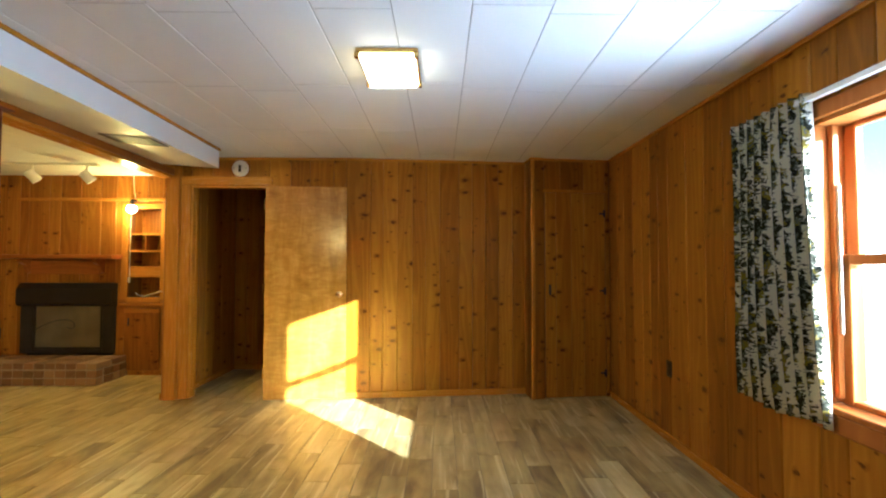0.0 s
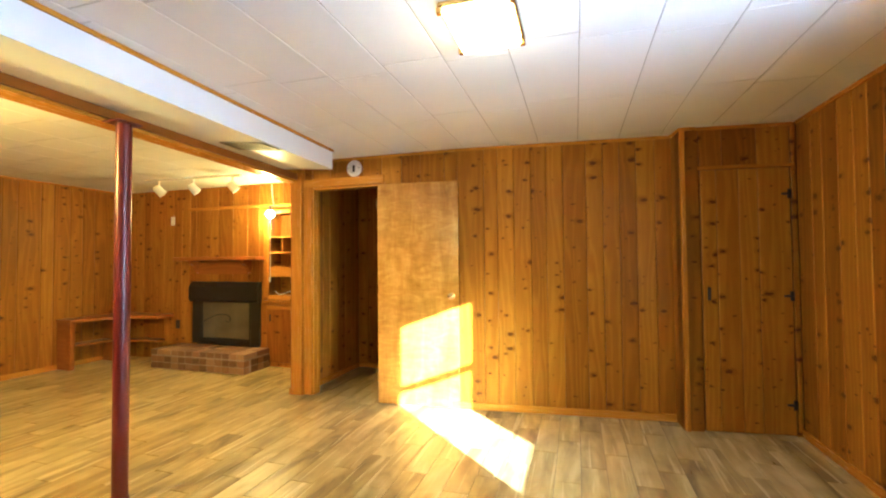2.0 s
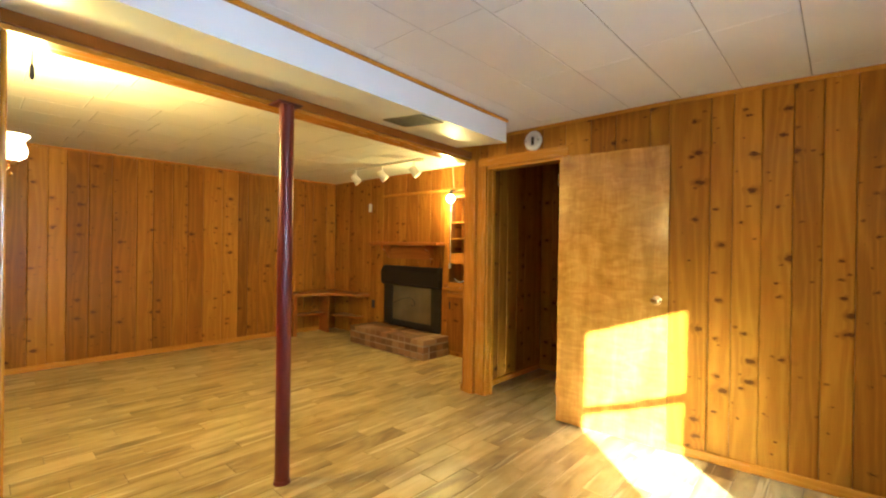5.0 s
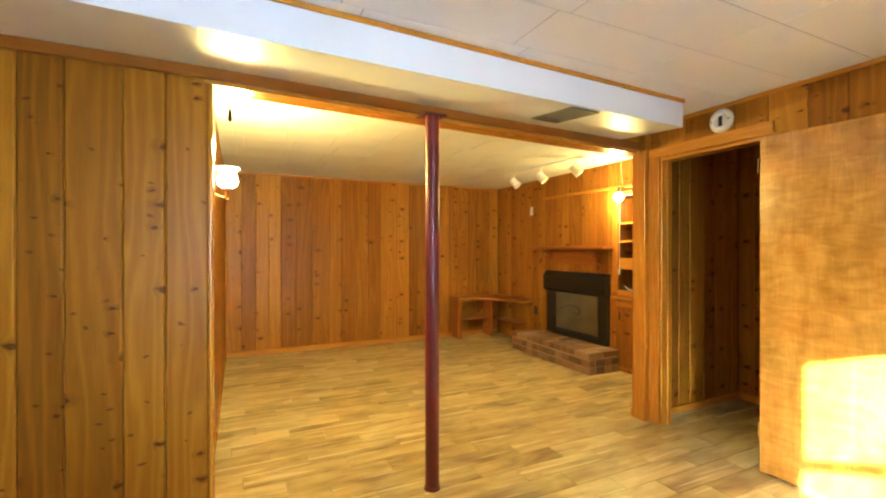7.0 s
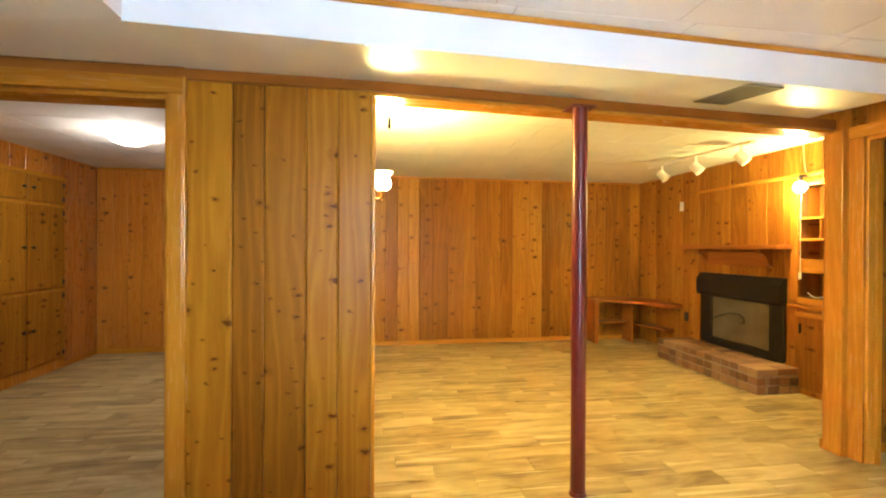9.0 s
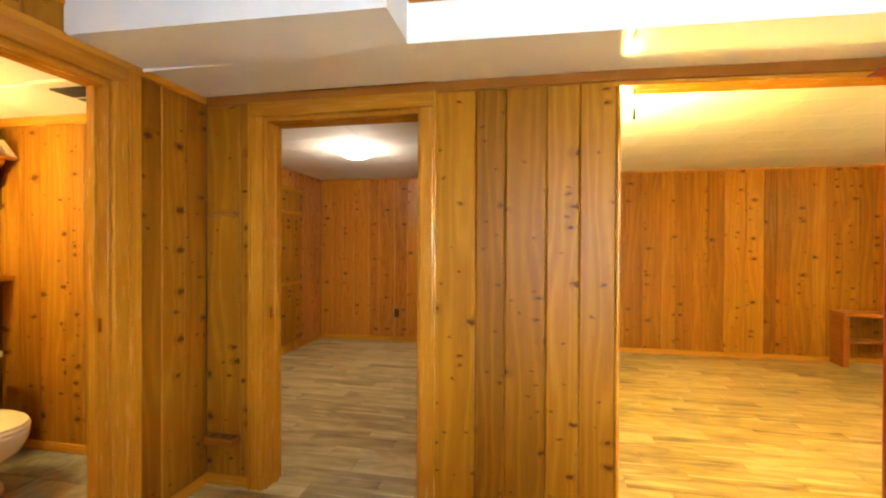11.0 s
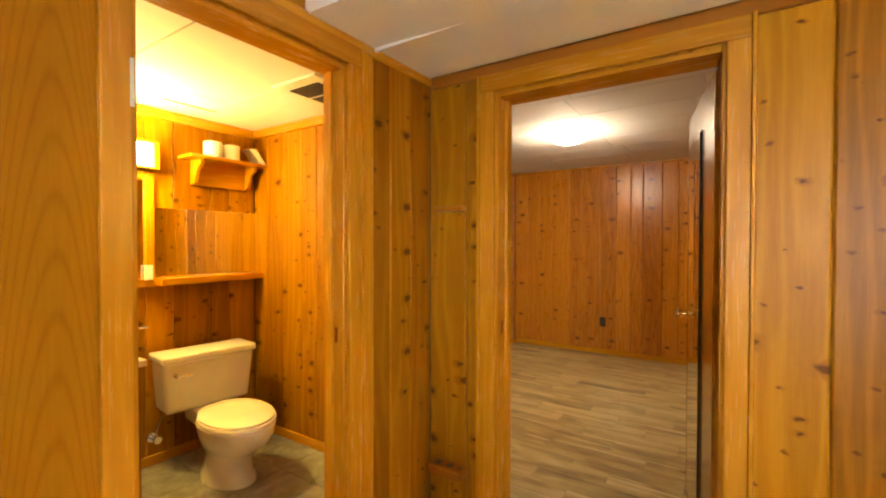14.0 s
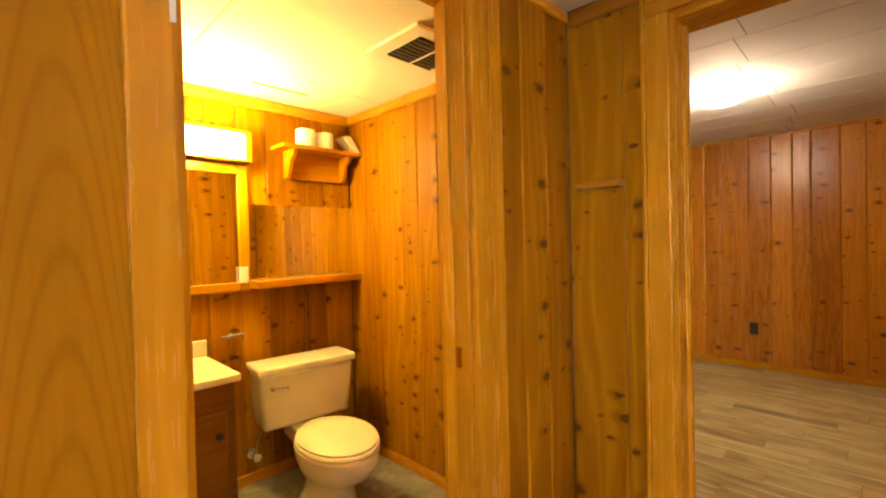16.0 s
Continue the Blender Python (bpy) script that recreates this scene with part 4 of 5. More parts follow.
tube("pull_cord", [(-0.05, -0.02, 0.06), (-0.06, -0.015, -0.3), (-0.055, -0.02, -0.62), (-0.055, -0.02, -0.80)], 0.003, M_WHITE, bulb)
part("cord_switch", one_box(-0.066, -0.032, -0.86, -0.044, -0.012, -0.80, bevel=0.004), M_WHITE, bulb)
tube("loose_wire", [(0.02, -0.02, -0.98), (0.10, -0.05, -1.03), (0.22, -0.06, -0.99), (0.33, -0.03, -0.96)], 0.004, M_WHITE, bulb)

track = thing("track_light", -4.05, 4.45, CEIL, "white ceiling track with three spot heads", "track light", rz=3)
part("rail", one_box(-0.68, -0.018, -0.02, 0.68, 0.018, -0.0005, bevel=0.003), M_WHITE, track)
part("end_box", one_box(0.60, -0.025, -0.03, 0.70, 0.025, -0.0008, bevel=0.004), M_WHITE, track)
for _x in (-0.46, 0.04, 0.58):
    _mm = Matrix.Translation((_x, 0.0, -0.13)) @ look((0, 0, 0), (0.45, 0.35, -0.62)).to_3x3().to_4x4()
    hd = part("spot_head", lathe(bmesh.new(), [(0.030, 0.055), (0.046, 0.045), (0.048, -0.04), (0.052, -0.065), (0.047, -0.0655)], 24, _mm), M_WHITE, track, "white cylinder spot head", smooth=True)
    part("stem", cyl(bmesh.new(), (_x, 0, -0.10), (_x, 0, -0.02), 0.011, seg=12), M_WHITE, hd)
    part("lens", lathe(bmesh.new(), [(0.040, -0.0665), (0.040, -0.068)], 24, _mm), M_WHITE, hd)

# ---- steel post ----
pole = thing("support_post", -2.155, 2.245, 0, "oxblood painted steel post under the beam", "post")
part("shaft", cyl(bmesh.new(), (0, 0, 0.012), (0, 0, 2.107), 0.040, seg=32), M_POLE, pole, smooth=True)
part("foot", cyl(bmesh.new(), (0, 0, 0), (0, 0, 0.02), 0.047, 0.043, seg=32), M_POLE, pole, smooth=True)
part("top_plate", one_box(-0.075, -0.07, 2.106, 0.055, 0.07, 2.1145, bevel=0.002), M_POLE, pole)

# ---- fireplace ----
fp = thing("fireplace_insert", -4.11, YF, 0.10, "black steel fireplace insert with a mesh screen", "fireplace")
_b = bmesh.new()
box(_b, -0.545, -0.03, 0.15, -0.40, 0.0, 0.92, bevel=0.006)
box(_b, 0.40, -0.03, 0.15, 0.545, 0.0, 0.92, bevel=0.006)
box(_b, -0.40, -0.03, 0.15, 0.40, 0.0, 0.20, bevel=0.006)
part("surround", _b, M_BLACK, fp)
_b = bmesh.new()
prism(_b, [(0.0, 0.70), (-0.05, 0.70), (-0.085, 0.73), (-0.085, 0.90), (-0.03, 0.965), (0.0, 0.965)], -0.55, 0.55, Matrix(((0, 0, 1, 0), (1, 0, 0, 0), (0, 1, 0, 0), (0, 0, 0, 1))))
part("hood", _b, M_BLACK, fp)
part("screen", one_box(-0.40, -0.012, 0.20, 0.40, -0.004, 0.70), M_SCREEN, fp, "dull grey-brown mesh screen")
_b = bmesh.new()
for _a in ((-0.40, -0.022, 0.20, -0.375, -0.012, 0.70), (0.375, -0.022, 0.20, 0.40, -0.012, 0.70), (-0.375, -0.022, 0.20, 0.375, -0.012, 0.225)):
    box(_b, *_a)
part("screen_frame", _b, M_BLACK, fp)
tube("screen_pull", [(-0.38, -0.03, 0.42), (-0.2, -0.035, 0.52), (0.0, -0.03, 0.55), (0.10, -0.03, 0.50), (0.06, -0.03, 0.42), (0.0, -0.03, 0.46)], 0.005, M_BLACK, fp)
part("firebox", one_box(-0.50, 0.02, 0.02, 0.50, 0.10, 0.93), M_BLACK, fp)

mantel = thing("mantel_shelf", -4.16, YF, 1.345, "thick pine mantel shelf on two scrolled brackets", "shelf")
part("board", one_box(-0.66, -0.19, 0.0, 0.66, -0.0005, 0.045, bevel=0.006, seg=2), M_MANTEL, mantel)
for _x in (-0.42, 0.42):
    _b = bmesh.new()
    prism(_b, [(0.0, 0.0), (-0.15, 0.0), (-0.14, -0.04), (-0.08, -0.07), (-0.055, -0.12), (-0.03, -0.16), (0.0, -0.17)], _x - 0.022, _x + 0.022, Matrix(((0, 0, 1, 0), (1, 0, 0, -0.0005), (0, 1, 0, -0.0005), (0, 0, 0, 1))))
    part("bracket", _b, M_MANTEL, mantel)
part("back_rail", one_box(-0.40, -0.025, -0.18, 0.40, -0.0005, -0.02, bevel=0.004), M_MANTEL, mantel)
solo("trim", one_box(-4.74, YF - 0.03, 2.02, -2.5, YF - 0.0005, 2.055, bevel=0.004), M_TRIMX, "narrow pine ledge high on the chimney wall", "ledge", kind="structure")

# brick hearth: core with bricks on their faces
HX0, HX1, HY0, HZ = -4.86, -3.42, 4.62, 0.235
hearth = solo("hearth", one_box(HX0 + 0.008, HY0 + 0.008, 0, HX1 - 0.008, YF - 0.001, HZ - 0.008), M_MORTAR, "raised red-brown brick hearth under the fireplace", "hearth")


def brick_mesh(dx, dy, dz):
    bm = one_box(0, 0, 0, dx, dy, dz, bevel=0.004)
    me = bpy.data.meshes.new("brick")
    bm.to_mesh(me)
    bm.free()
    me.materials.append(M_BRICK)
    return me


_rng = random.Random(8)
_nb = 13
_bw = (HX1 - HX0) / _nb
_top = brick_mesh(_bw - 0.010, 0.215, 0.06)
_front = brick_mesh(_bw - 0.010, 0.09, 0.068)
_side = brick_mesh(0.09, 0.105, 0.068)


def put_brick(me, x, y, z):
    ob = new("brick", me)
    ob.parent = hearth
    ob.matrix_basis = pose(x, y + _rng.uniform(-0.003, 0.003), z + _rng.uniform(-0.0015, 0.0015), 0, 0, _rng.uniform(-0.5, 0.5))


for i in range(_nb):
    for j in range(2):
        put_brick(_top, HX0 + i * _bw + 0.005, HY0 + 0.002 + j * 0.226, HZ - 0.06)
    for j in range(2):
        put_brick(_front, HX0 + i * _bw + 0.005 + (0.0 if j else -0.0), HY0 - 0.001, 0.008 + j * 0.080)
for i in range(1, 4):
    for j in range(2):
        put_brick(_side, HX1 - 0.088, HY0 + i * 0.115, 0.008 + j * 0.080)
        put_brick(_side, HX0 - 0.002, HY0 + i * 0.115, 0.008 + j * 0.080)

# built-in bookcase with a cupboard below
bc = thing("built_in_bookcase", -3.2525, YF, 0.0, "built-in pine bookcase niche over a cupboard", "bookcase")
part("back", one_box(-0.215, 0.222, 0.88, 0.215, 0.24, 1.95), M_PINE, bc)
for _s in (-1, 1):
    part("side", one_box(min(_s * 0.1925, _s * 0.212), 0.0, 0.88, max(_s * 0.1925, _s * 0.212), 0.2215, 1.95), M_PINE, bc)
    part("face_frame", one_box(min(_s * 0.190, _s * 0.265), -0.022, 0.87, max(_s * 0.190, _s * 0.265), -0.0005, 1.99, bevel=0.004), M_TRIM, bc)
part("face_frame", one_box(-0.19, -0.022, 1.93, 0.19, -0.0005, 1.99, bevel=0.004), M_TRIMX, bc)
part("face_frame", one_box(-0.19, -0.022, 0.84, 0.19, -0.0005, 0.90, bevel=0.004), M_TRIMX, bc)
for _z in (1.235, 1.425, 1.625):
    part("shelf", one_box(-0.192, 0.012, _z, 0.192, 0.2215, _z + 0.022, bevel=0.003), M_TRIMX, bc)
part("shelf_front", one_box(-0.192, 0.004, 1.13, 0.192, 0.0115, 1.235), M_TRIMX, bc)
part("divider", one_box(-0.02, 0.02, 1.448, -0.005, 0.2215, 1.62), M_PINE, bc)
part("bottom", one_box(-0.192, 0.0, 0.88, 0.192, 0.2215, 0.90), M_TRIMX, bc)
part("top", one_box(-0.192, 0.0, 1.93, 0.192, 0.2215, 1.95), M_TRIMX, bc)
part("ledge", one_box(-0.28, -0.04, 0.80, 0.62, -0.0005, 0.83, bevel=0.005), M_TRIMX, bc)
for _x in (-0.21, 0.215):
    dr = part("cupboard_door", one_box(_x, -0.024, 0.06, _x + 0.41, -0.0005, 0.77, bevel=0.005), M_PINE, bc)
    part("handle", one_box(_x + 0.05, -0.040, 0.57, _x + 0.064, -0.0245, 0.66, bevel=0.004), M_BLACK, dr, "small black handle")
    part("rail", one_box(_x, -0.030, 0.72, _x + 0.41, -0.0245, 0.77, bevel=0.003), M_TRIMX, dr)

# corner bench
bench = thing("corner_bench", XW, YF, 0.0, "L-shaped pine corner bench with low open shelves", "bench")
_b = bmesh.new()
prism(_b, [(0.002, -0.002), (0.002, -0.86), (0.27, -0.86), (0.33, -0.60), (0.45, -0.42), (0.66, -0.30), (0.93, -0.25), (0.93, -0.002)], 0.585, 0.622)
part("top", _b, M_MANTEL, bench)
part("end_panel", one_box(0.003, -0.845, 0.0, 0.235, -0.81, 0.584, bevel=0.004), M_MANTEL, bench)
part("end_post", one_box(0.19, -0.86, 0.0, 0.26, -0.80, 0.584, bevel=0.004), M_MANTEL, bench)
part("inner_panel", one_box(0.02, -0.30, 0.0, 0.28, -0.27, 0.584, bevel=0.004), M_MANTEL, bench)
part("shelf", one_box(0.003, -0.809, 0.27, 0.22, -0.301, 0.295, bevel=0.003), M_MANTEL, bench)
_b = bmesh.new()
prism(_b, [(0.281, -0.002), (0.281, -0.24), (0.50, -0.20), (0.78, -0.15), (0.78, -0.002)], 0.25, 0.275)
part("shelf", _b, M_MANTEL, bench)

# ---- small wall fittings ----


def plate(name, x, y, z, rz, mat, label, w=0.072, h=0.118, outlet=True):
    r = thing(name, x, y, z, label, "wall plate", rz)
    part("plate", one_box(-w / 2, -0.007, -h / 2, w / 2, -0.0005, h / 2, bevel=0.003), mat, r)
    if outlet:
        for s in (-0.024, 0.024):
            part("socket", one_box(-0.016, -0.010, s - 0.014, 0.016, -0.0065, s + 0.014, bevel=0.002), mat, r)
    else:
        part("toggle", one_box(-0.005, -0.018, -0.012, 0.005, -0.0065, 0.010, bevel=0.002), mat, r)
    return r


plate("wall_outlet", XE, 3.16, 0.53, -90, M_BLACKP, "dark brown outlet on the window wall")
plate("wall_outlet", XW, -1.11, 0.40, 90, M_BLACKP, "dark brown outlet on the bedroom wall")
plate("wall_outlet", -4.93, YF, 0.48, 0, M_BLACKP, "dark brown outlet beside the fireplace")
plate("wall_switch", -5.03, YF, 1.895, 0, M_WHITE, "white plate high beside the chimney wall", outlet=False)

det = thing("smoke_detector", -1.745, YN, 2.215, "round white smoke alarm base with an open middle", "smoke alarm")
_b = bmesh.new()
lathe(_b, [(0.042, 0.0005), (0.078, 0.0005), (0.080, 0.010), (0.070, 0.022), (0.050, 0.024), (0.042, 0.014), (0.042, 0.0005)], 32, pose(0, 0, 0, 90), caps=False)
part("ring", _b, M_WHITE, det, smooth=True)
part("base", cyl(bmesh.new(), (0, -0.0005, 0), (0, -0.006, 0), 0.043, seg=28), M_WHITE, det)
part("slot", one_box(-0.020, -0.0085, -0.034, 0.006, -0.0062, 0.034, bevel=0.001), M_BLACKP, det, "dark slot in the middle")
for s in (-1, 1):
    part("screw", one_box(s * 0.058 - 0.008, -0.0275, -0.003, s * 0.058 + 0.008, -0.0235, 0.003), M_GRILLE, det)
chain = thing("hanging_chain_pull", -2.22, 1.215, 2.115, "short chain with a dark pull under the beam", "pull chain")
tube("chain", [(0, 0, 0), (0.002, 0, -0.05), (0, 0, -0.09)], 0.0025, M_BLACK, chain)
part("pull", lathe(bmesh.new(), [(0.003, -0.15), (0.008, -0.14), (0.007, -0.10), (0.003, -0.088)], 12), M_BLACK, chain, smooth=True)
hook = thing("coat_hook_rail", -3.9, 1.10, 1.99, "thin pale hook on the sconce wall", "hook")
part("peg", cyl(bmesh.new(), (0, 0.0005, 0), (0, 0.07, 0.0), 0.006, seg=10), M_WHITE, hook)
cl = thing("closet_ceiling_light", -1.75, 4.75, CEIL, "unlit white globe light in the closet", "ceiling light")
part("globe", lathe(bmesh.new(), [(0.01, -0.13), (0.06, -0.12), (0.09, -0.08), (0.08, -0.03), (0.05, -0.001)], 24), M_WHITE, cl, smooth=True)

# small pine rack on the partition: a top rail and a low block with round seats
rack = thing("cue_rack", XP, -0.955, 0.25, "small pine rack with a top rail and a drilled foot block", "rack", rz=90)
part("rail", one_box(-0.075, -0.045, 1.275, 0.085, -0.0005, 1.298, bevel=0.005, seg=2), M_MANTEL, rack)
part("foot_block", one_box(-0.085, -0.075, 0.0, 0.095, -0.0005, 0.045, bevel=0.005, seg=2), M_MANTEL, rack)
# seats are not cut: dark discs on the block paint the holes' shade
for _x in (-0.045, 0.02, 0.075):
    part("seat_hole", cyl(bmesh.new(), (_x, -0.042, 0.043), (_x, -0.042, 0.0462), 0.019 if _x < 0.07 else 0.012, seg=18), M_BLACKP, rack, "dark disc for the shade of a round drilled seat")

# bedroom built-in cupboard
cup = thing("built_in_cupboard", -4.78, -2.28, 0.0, "tall built-in knotty pine cupboard with black knobs", "cupboard", rz=180)
part("frame", one_box(-0.56, -0.02, 0.0, 0.56, -0.0005, 2.10, bevel=0.004), M_TRIM, cup)
for _x in (-0.52, 0.01):
    for _z0, _z1 in ((0.12, 0.86), (0.89, 1.76), (1.79, 2.06)):
        dr = part("cupboard_door", one_box(_x, -0.042, _z0, _x + 0.51, -0.0205, _z1, bevel=0.006), M_PINE, cup)
        part("knob", lathe(bmesh.new(), [(0.008, 0.0), (0.008, 0.012), (0.017, 0.018), (0.015, 0.028), (0.003, 0.03)], 14, Matrix.Translation((_x + (0.46 if _x < 0 else 0.05), -0.0425, (_z0 + _z1) / 2)) @ pose(0, 0, 0, 90)), M_BLACK, dr, "black knob", smooth=True)
        for _hz in (_z0 + 0.06, _z1 - 0.06):
            part("hinge", one_box(_x + (0.002 if _x < 0 else 0.476), -0.048, _hz - 0.025, _x + (0.034 if _x < 0 else 0.508), -0.0425, _hz + 0.025, bevel=0.002), M_BLACK, dr)

# ---- bathroom ----
toi = thing("toilet", -1.845, -2.722, 0.0, "cream two-piece china toilet with closed lid", "toilet", rz=TOILET_TURN)
# local: x across, y out from the wall


def shell(bm, rings, seg=32, m=None):
    """Lofted oval rings: centre x, centre y, z, half width, half length."""
    b2 = bmesh.new()
    rs = [[b2.verts.new((cx + hw * math.cos(2 * math.pi * i / seg), cy + hl * math.sin(2 * math.pi * i / seg) * (1.0 if math.sin(2 * math.pi * i / seg) > 0 else 0.88), z)) for i in range(seg)] for cx, cy, z, hw, hl in rings]
    for a, b in zip(rs, rs[1:]):
        for i in range(seg):
            b2.faces.new((a[i], a[(i + 1) % seg], b[(i + 1) % seg], b[i]))
    b2.faces.new(rs[0][::-1]), b2.faces.new(rs[-1])
    merge(bm, b2, m)
    return bm


_b = bmesh.new()
_b2 = one_box(-0.27, 0.02, 0.355, 0.27, 0.225, 0.66, bevel=0.03, seg=4)
for v in _b2.verts:
    k = (0.66 - v.co.z) / 0.305
    v.co.x *= 1 - 0.09 * k
    v.co.y = 0.02 + (v.co.y - 0.02) * (1 - 0.10 * k)
merge(_b, _b2)
part("tank", _b, M_CHINA, toi, smooth=True)
part("tank_lid", one_box(-0.278, 0.008, 0.6605, 0.278, 0.246, 0.705, bevel=0.014, seg=3), M_CHINA, toi, smooth=True)
_b = bmesh.new()
shell(_b, [(0, 0.40, 0.0, 0.135, 0.225), (0, 0.40, 0.03, 0.132, 0.22), (0, 0.405, 0.06, 0.116, 0.198), (0, 0.415, 0.14, 0.112, 0.195), (0, 0.44, 0.195, 0.132, 0.225), (0, 0.48, 0.245, 0.168, 0.264), (0, 0.50, 0.31, 0.188, 0.285), (0, 0.50, 0.352, 0.193, 0.29), (0, 0.50, 0.362, 0.185, 0.28)])
part("bowl", _b, M_CHINA, toi, smooth=True).location = (0, 0.035, 0)
part("neck", one_box(-0.10, 0.06, 0.26, 0.10, 0.30, 0.354, bevel=0.02, seg=3), M_CHINA, toi, smooth=True)
_b = shell(bmesh.new(), [(0, 0.51, 0.3625, 0.190, 0.27), (0, 0.51, 0.372, 0.196, 0.276), (0, 0.51, 0.383, 0.192, 0.272)])
part("seat", _b, M_SEAT, toi, smooth=True).location = (0, 0.035, 0)
_b = shell(bmesh.new(), [(0, 0.505, 0.3835, 0.184, 0.262), (0, 0.505, 0.395, 0.188, 0.266), (0, 0.505, 0.407, 0.168, 0.245), (0, 0.505, 0.411, 0.08, 0.13)])
part("lid", _b, M_SEAT, toi, "closed cream lid", smooth=True).location = (0, 0.035, 0)
_b = cyl(bmesh.new(), (0.205, 0.205, 0.59), (0.205, 0.245, 0.59), 0.014, seg=14)
cyl(_b, (0.205, 0.240, 0.59), (0.125, 0.248, 0.582), 0.008, 0.011, seg=10)
part("flush_lever", _b, M_CHROME, toi, "chrome flush lever", smooth=True)
for s in (-1, 1):
    part("bolt_cap", lathe(bmesh.new(), [(0.014, 0.0), (0.012, 0.014), (0.003, 0.018)], 12, Matrix.Translation((s * 0.133, 0.435, 0.0))), M_CHINA, toi, smooth=True)
valve = thing("water_valve", -1.60, -2.78, 0.17, "chrome shut-off valve with a supply pipe", "valve", rz=180)
part("stub", cyl(bmesh.new(), (0, -0.0005, 0), (0, -0.07, 0), 0.012, seg=14), M_CHROME, valve, smooth=True)
part("handle", lathe(bmesh.new(), [(0.022, 0.0), (0.026, 0.006), (0.022, 0.014)], 16, pose(0, -0.07, -0.0, 90)), M_CHROME, valve, smooth=True)
part("escutcheon", lathe(bmesh.new(), [(0.032, 0.0005), (0.028, 0.01)], 18, pose(0, 0, 0, 90)), M_CHROME, valve, smooth=True)
tube("supply_pipe", [(0, -0.05, 0.0), (0.0, -0.055, 0.08), (0.06, -0.06, 0.17), (0.10, -0.08, 0.25)], 0.006, M_CHROME, valve)

ledge = thing("bath_ledge", -1.955, -2.78, 1.11, "pine ledge below the long bathroom mirror", "shelf", rz=180)
part("board", one_box(-0.345, -0.12, 0.0, 0.345, -0.0005, 0.045, bevel=0.005), M_TRIMX, ledge)
wm = thing("long_wall_mirror", -1.955, -2.78, 1.157, "frameless mirror reflecting the pine boards", "mirror", rz=180)
part("pane", one_box(-0.345, -0.006, 0.0, 0.345, -0.0005, 0.43), M_MIRROR, wm)

ws = thing("bracket_shelf", -2.02, -2.78, 1.91, "small pine wall shelf with curved brackets", "shelf", rz=180)
part("board", one_box(-0.26, -0.17, 0.0, 0.26, -0.0005, 0.022, bevel=0.004), M_TRIMX, ws)
for _x in (-0.17, 0.20):
    _b = bmesh.new()
    prism(_b, [(0.0, 0.0), (-0.14, 0.0), (-0.135, -0.03), (-0.09, -0.06), (-0.07, -0.11), (-0.05, -0.15), (0.0, -0.16)], _x - 0.011, _x + 0.011, Matrix(((0, 0, 1, 0), (1, 0, 0, -0.0005), (0, 1, 0, -0.0005), (0, 0, 0, 1))))
    part("bracket", _b, M_TRIM, ws)
part("back_board", one_box(-0.159, -0.022, -0.16, 0.189, -0.0005, -0.0005), M_TRIMX, ws)
for _x, _y in ((-1.93, -2.67), (-2.06, -2.68)):
    roll = thing("toilet_roll", _x, _y, 1.9325, "white toilet paper roll on the small shelf", "toilet paper", group="paper rolls")
    part("paper", lathe(bmesh.new(), [(0.054, 0.0), (0.056, 0.004), (0.056, 0.096), (0.054, 0.10), (0.022, 0.10), (0.022, 0.097)], 28), M_PAPER, roll, smooth=True)
fold = solo("paper_sheet", prism(bmesh.new(), [(0.0, 0.0), (0.10, -0.10), (0.13, -0.10), (0.05, 0.005)], -0.05, 0.05, pose(0, 0, 0, 90)), M_PAPER, "loose folded white paper hanging off the shelf", "paper", -2.17, -2.68, 2.03, 180)

mc = thing("medicine_cabinet", -1.335, -2.78, 1.10, "pine framed mirror cabinet above the sink", "cabinet", rz=180)
part("frame", one_box(-0.28, -0.03, 0.0, -0.225, -0.0005, 0.70, bevel=0.005), M_TRIM, mc)
part("frame", one_box(0.225, -0.03, 0.0, 0.28, -0.0005, 0.70, bevel=0.005), M_TRIM, mc)
part("frame", one_box(-0.225, -0.03, 0.0, 0.225, -0.0005, 0.05, bevel=0.005), M_TRIMX, mc)
part("frame", one_box(-0.225, -0.03, 0.65, 0.225, -0.0005, 0.70, bevel=0.005), M_TRIMX, mc)
part("mirror_pane", one_box(-0.225, -0.014, 0.05, 0.225, -0.006, 0.65), M_MIRROR, mc)
bl = thing("bath_vanity_light", -1.335, -2.78, 1.81, "lit glass bar light in a pine frame over the mirror", "wall lamp", rz=180)
part("diffuser", one_box(-0.25, -0.085, 0.012, 0.25, -0.02, 0.15, bevel=0.008), M_GLOW_BATH, bl, "glowing white glass panel")
for _a in ((-0.28, -0.10, 0.0, 0.28, -0.0005, 0.0115), (-0.28, -0.10, 0.1505, 0.28, -0.0005, 0.165), (-0.28, -0.095, 0.012, -0.2505, -0.0005, 0.15), (0.2505, -0.095, 0.012, 0.28, -0.0005, 0.15)):
    part("frame", one_box(*_a), M_TRIM, bl)
plate("bath_switch", -1.575, -2.749, 1.19, 180, M_WHITE, "ivory outlet on the cabinet frame", 0.05, 0.09)
bar = thing("towel_ring_holder", -1.50, -2.78, 0.86, "small chrome holder on the boards", "holder", rz=180)
part("arm", cyl(bmesh.new(), (-0.05, -0.03, 0.0), (0.07, -0.03, 0.0), 0.007, seg=10), M_CHROME, bar)
part("mount", one_box(-0.015, -0.034, -0.015, 0.015, -0.0005, 0.015, bevel=0.004), M_CHROME, bar)
van = thing("bath_vanity", -1.08, -2.78, 0.0, "stained wooden vanity with a cream marble top", "vanity", rz=180)
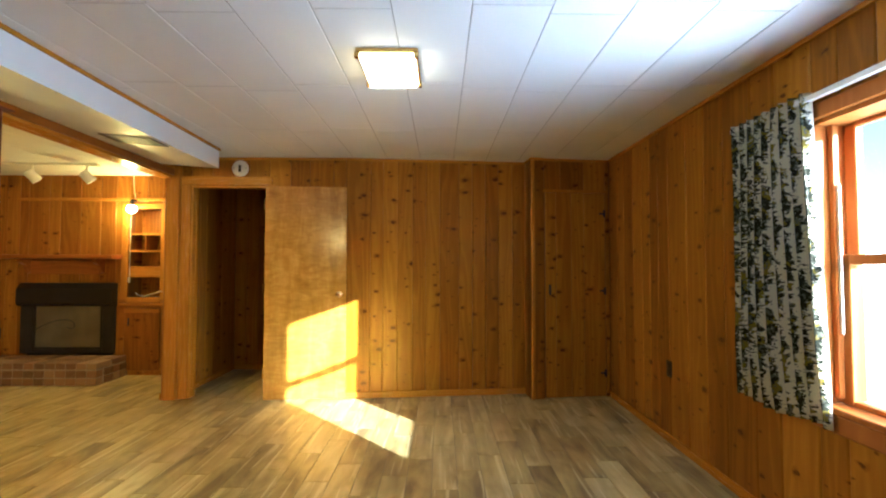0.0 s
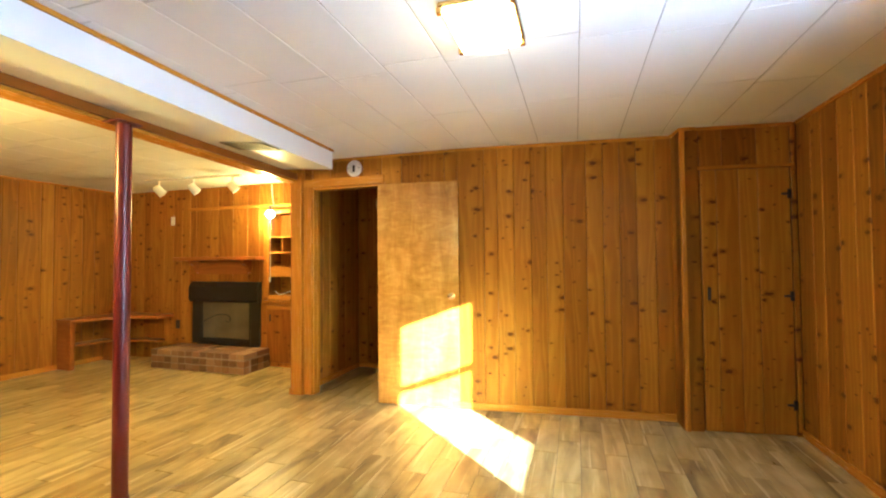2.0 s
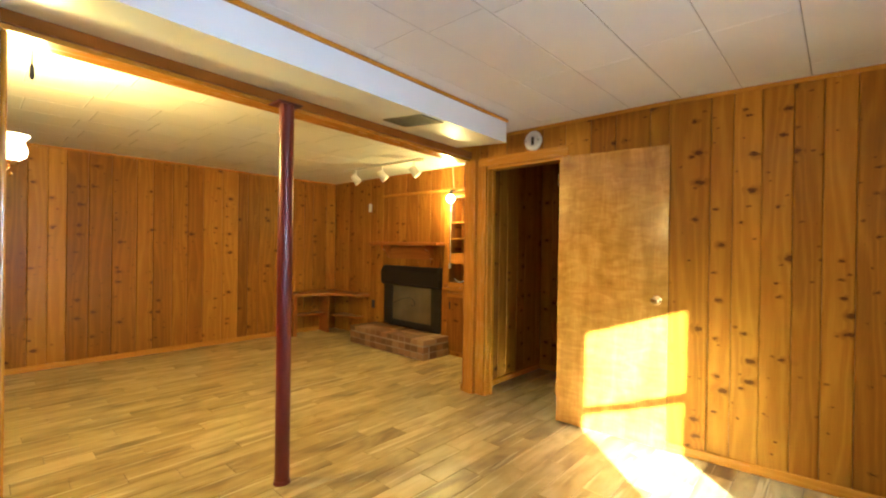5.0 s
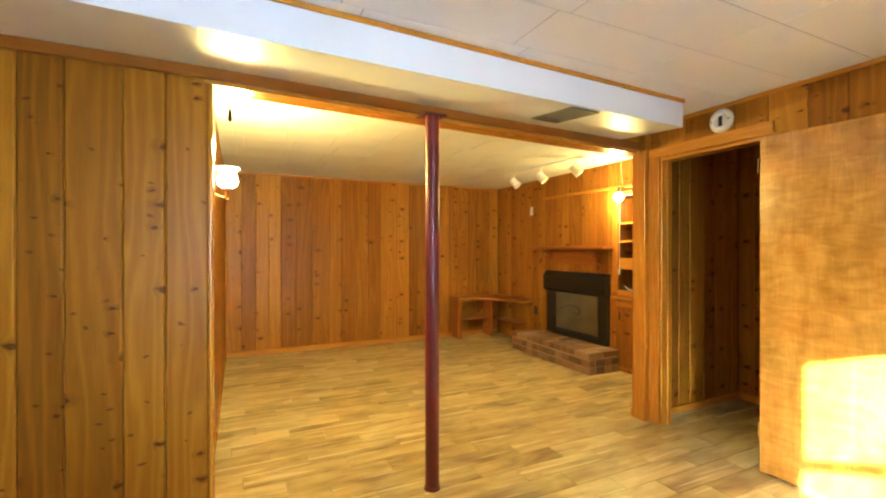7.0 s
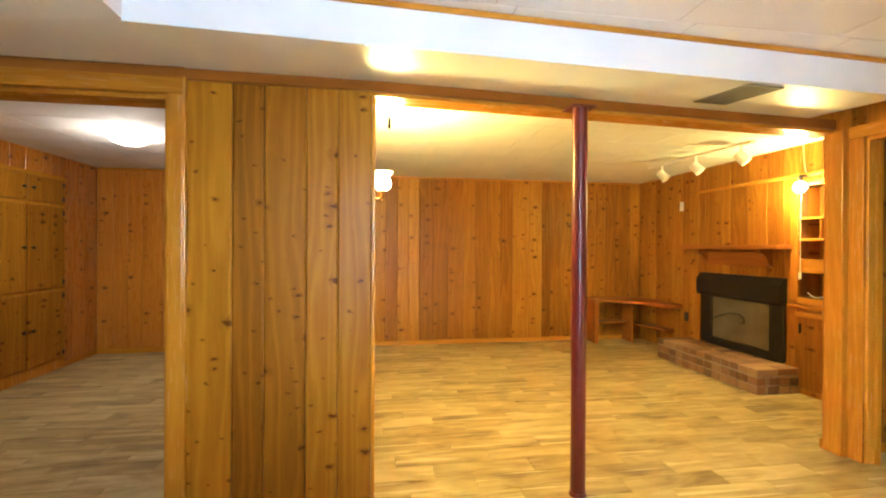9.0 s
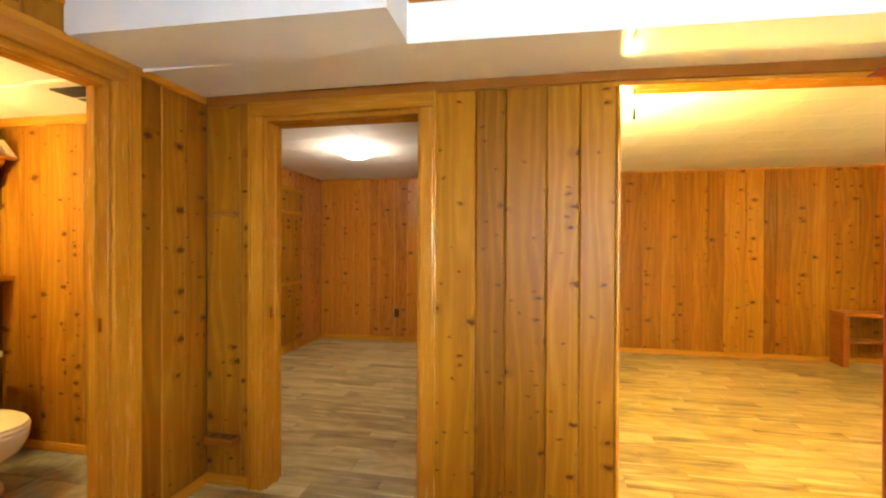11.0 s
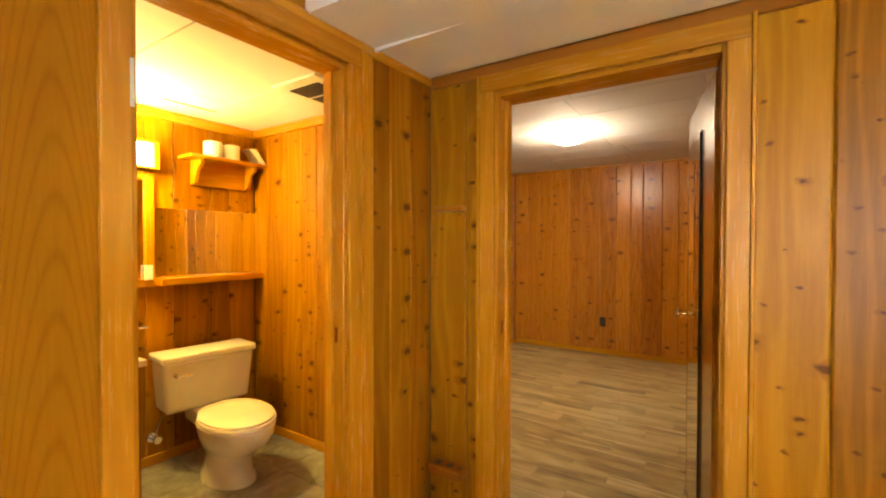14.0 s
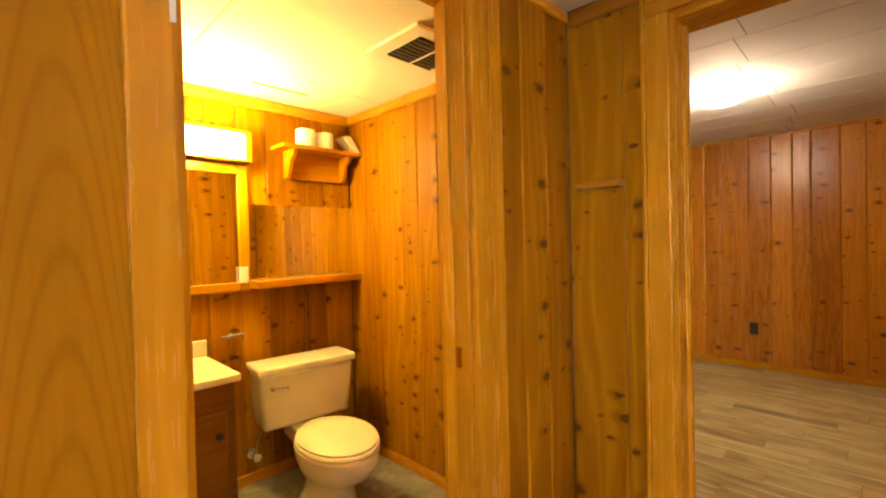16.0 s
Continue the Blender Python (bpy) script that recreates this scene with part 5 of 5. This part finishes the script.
part("body", one_box(-0.35, -0.46, 0.0, 0.28, -0.001, 0.74, bevel=0.004), M_DARK, van)
for _x in (-0.33, -0.03):
    dr = part("vanity_door", one_box(_x, -0.48, 0.10, _x + 0.27, -0.4605, 0.62, bevel=0.006), M_DARK, van)
    part("knob", lathe(bmesh.new(), [(0.008, 0), (0.017, 0.014), (0.014, 0.024), (0.002, 0.026)], 14, pose(_x + (0.24 if _x < -0.1 else 0.23), -0.4805, 0.52, 90)), M_BLACK, dr, smooth=True)
_b = one_box(-0.37, -0.49, 0.7405, 0.30, -0.001, 0.775, bevel=0.008, seg=2)
box(_b, -0.37, -0.022, 0.7755, 0.30, -0.001, 0.86, bevel=0.004)
part("countertop", _b, M_MARBLE, van, "cream marble top with a splashback")
part("basin", lathe(bmesh.new(), [(0.02, 0.7757), (0.12, 0.7765), (0.155, 0.7785), (0.165, 0.7785), (0.17, 0.7757)], 32, Matrix.Translation((-0.03, -0.26, 0)), 1.15, 0.85), M_MARBLE, van, smooth=True)
slot = solo("ceiling_slot", one_box(-1.88, -2.545, 2.1955, -1.57, -2.530, 2.1995), M_TRIMX, "thin tan strip on the bathroom ceiling", "ceiling strip")
fan = thing("bath_ceiling_vent", -1.985, -1.67, 2.20, "grey exhaust grille in a white ceiling frame", "vent")
part("frame", one_box(-0.20, -0.17, -0.016, 0.20, 0.17, -0.0005, bevel=0.004), M_WHITE, fan)
part("opening", one_box(-0.13, -0.11, -0.018, 0.13, 0.11, -0.0165), M_VENTDK, fan)
for i in range(8):
    part("slat", one_box(-0.13, -0.108 + i * 0.028, -0.024, 0.13, -0.100 + i * 0.028, -0.0185), M_GRILLE, fan)
part("divider", one_box(-0.006, -0.12, -0.026, 0.006, 0.12, -0.0245), M_WHITE, fan)

# ---- floor pieces ----
TW, TL, GR = 0.1524, 0.610, 0.0028


def plank_data(w, l):
    e = 0.0022
    vs = [(0, 0, -0.006), (w, 0, -0.006), (w, l, -0.006), (0, l, -0.006), (0, 0, -0.0015), (w, 0, -0.0015), (w, l, -0.0015), (0, l, -0.0015), (e, e, 0), (w - e, e, 0), (w - e, l - e, 0), (e, l - e, 0)]
    fs = [(8, 9, 10, 11), (4, 5, 9, 8), (5, 6, 10, 9), (6, 7, 11, 10), (7, 4, 8, 11), (0, 1, 5, 4), (1, 2, 6, 5), (2, 3, 7, 6), (3, 0, 4, 7)]
    return vs, fs


_pv, _pf = plank_data(TW - GR, TL - GR)
_plank = bpy.data.meshes.new("floor_plank")
_plank.from_pydata(_pv, [], _pf)
_plank.materials.append(M_TILE)
_fv, _ff = [], []
_count = 0
for i in range(math.floor((XW - 0.1) / TW), math.ceil((XE + 0.1) / TW)):
    x = i * TW
    y = -3.2 + ((i * 0.37) % 1.0) * TL
    while y < 5.55:
        start = max(y, -1.15) if x + TW > -2.36 else max(y, -2.62)
        run = y + TL - start
        if run > 0.02:
            whole = start == y
            near = x > -2.6 and y > -1.2
            if whole and _count < 300 and (near or (-3.4 < x <= -2.6 and 1.0 < y < 4.8)):
                ob = new("floor_plank", _plank)
                ob.parent = floor
                ob.location = (x, y, 0)
                _count += 1
            else:
                k = len(_fv)
                cv, _ = plank_data(TW - GR, run - GR)
                _fv += [(vx + x, vy + start, vz) for vx, vy, vz in cv]
                _ff += [tuple(k + q for q in f) for f in _pf]
        y += TL
_me = bpy.data.meshes.new("far_floor_planks")
_me.from_pydata(_fv, [], _ff)
_me.materials.append(M_TILEJ)
_ob = new("far_floor_planks", _me)
_ob.parent = floor
tagged(_ob, kind="stuff")
_bt = bpy.data.meshes.new("bath_floor_tile")
_v2, _f2 = plank_data(0.30, 0.30)
_bt.from_pydata(_v2, [], _f2)
_bt.materials.append(M_BTILE)
for i in range(6):
    for j in range(6):
        ob = new("bath_floor_tile", _bt)
        ob.parent = floor
        ob.location = (-2.31 + i * 0.303, -2.972 + j * 0.303, 0.0)
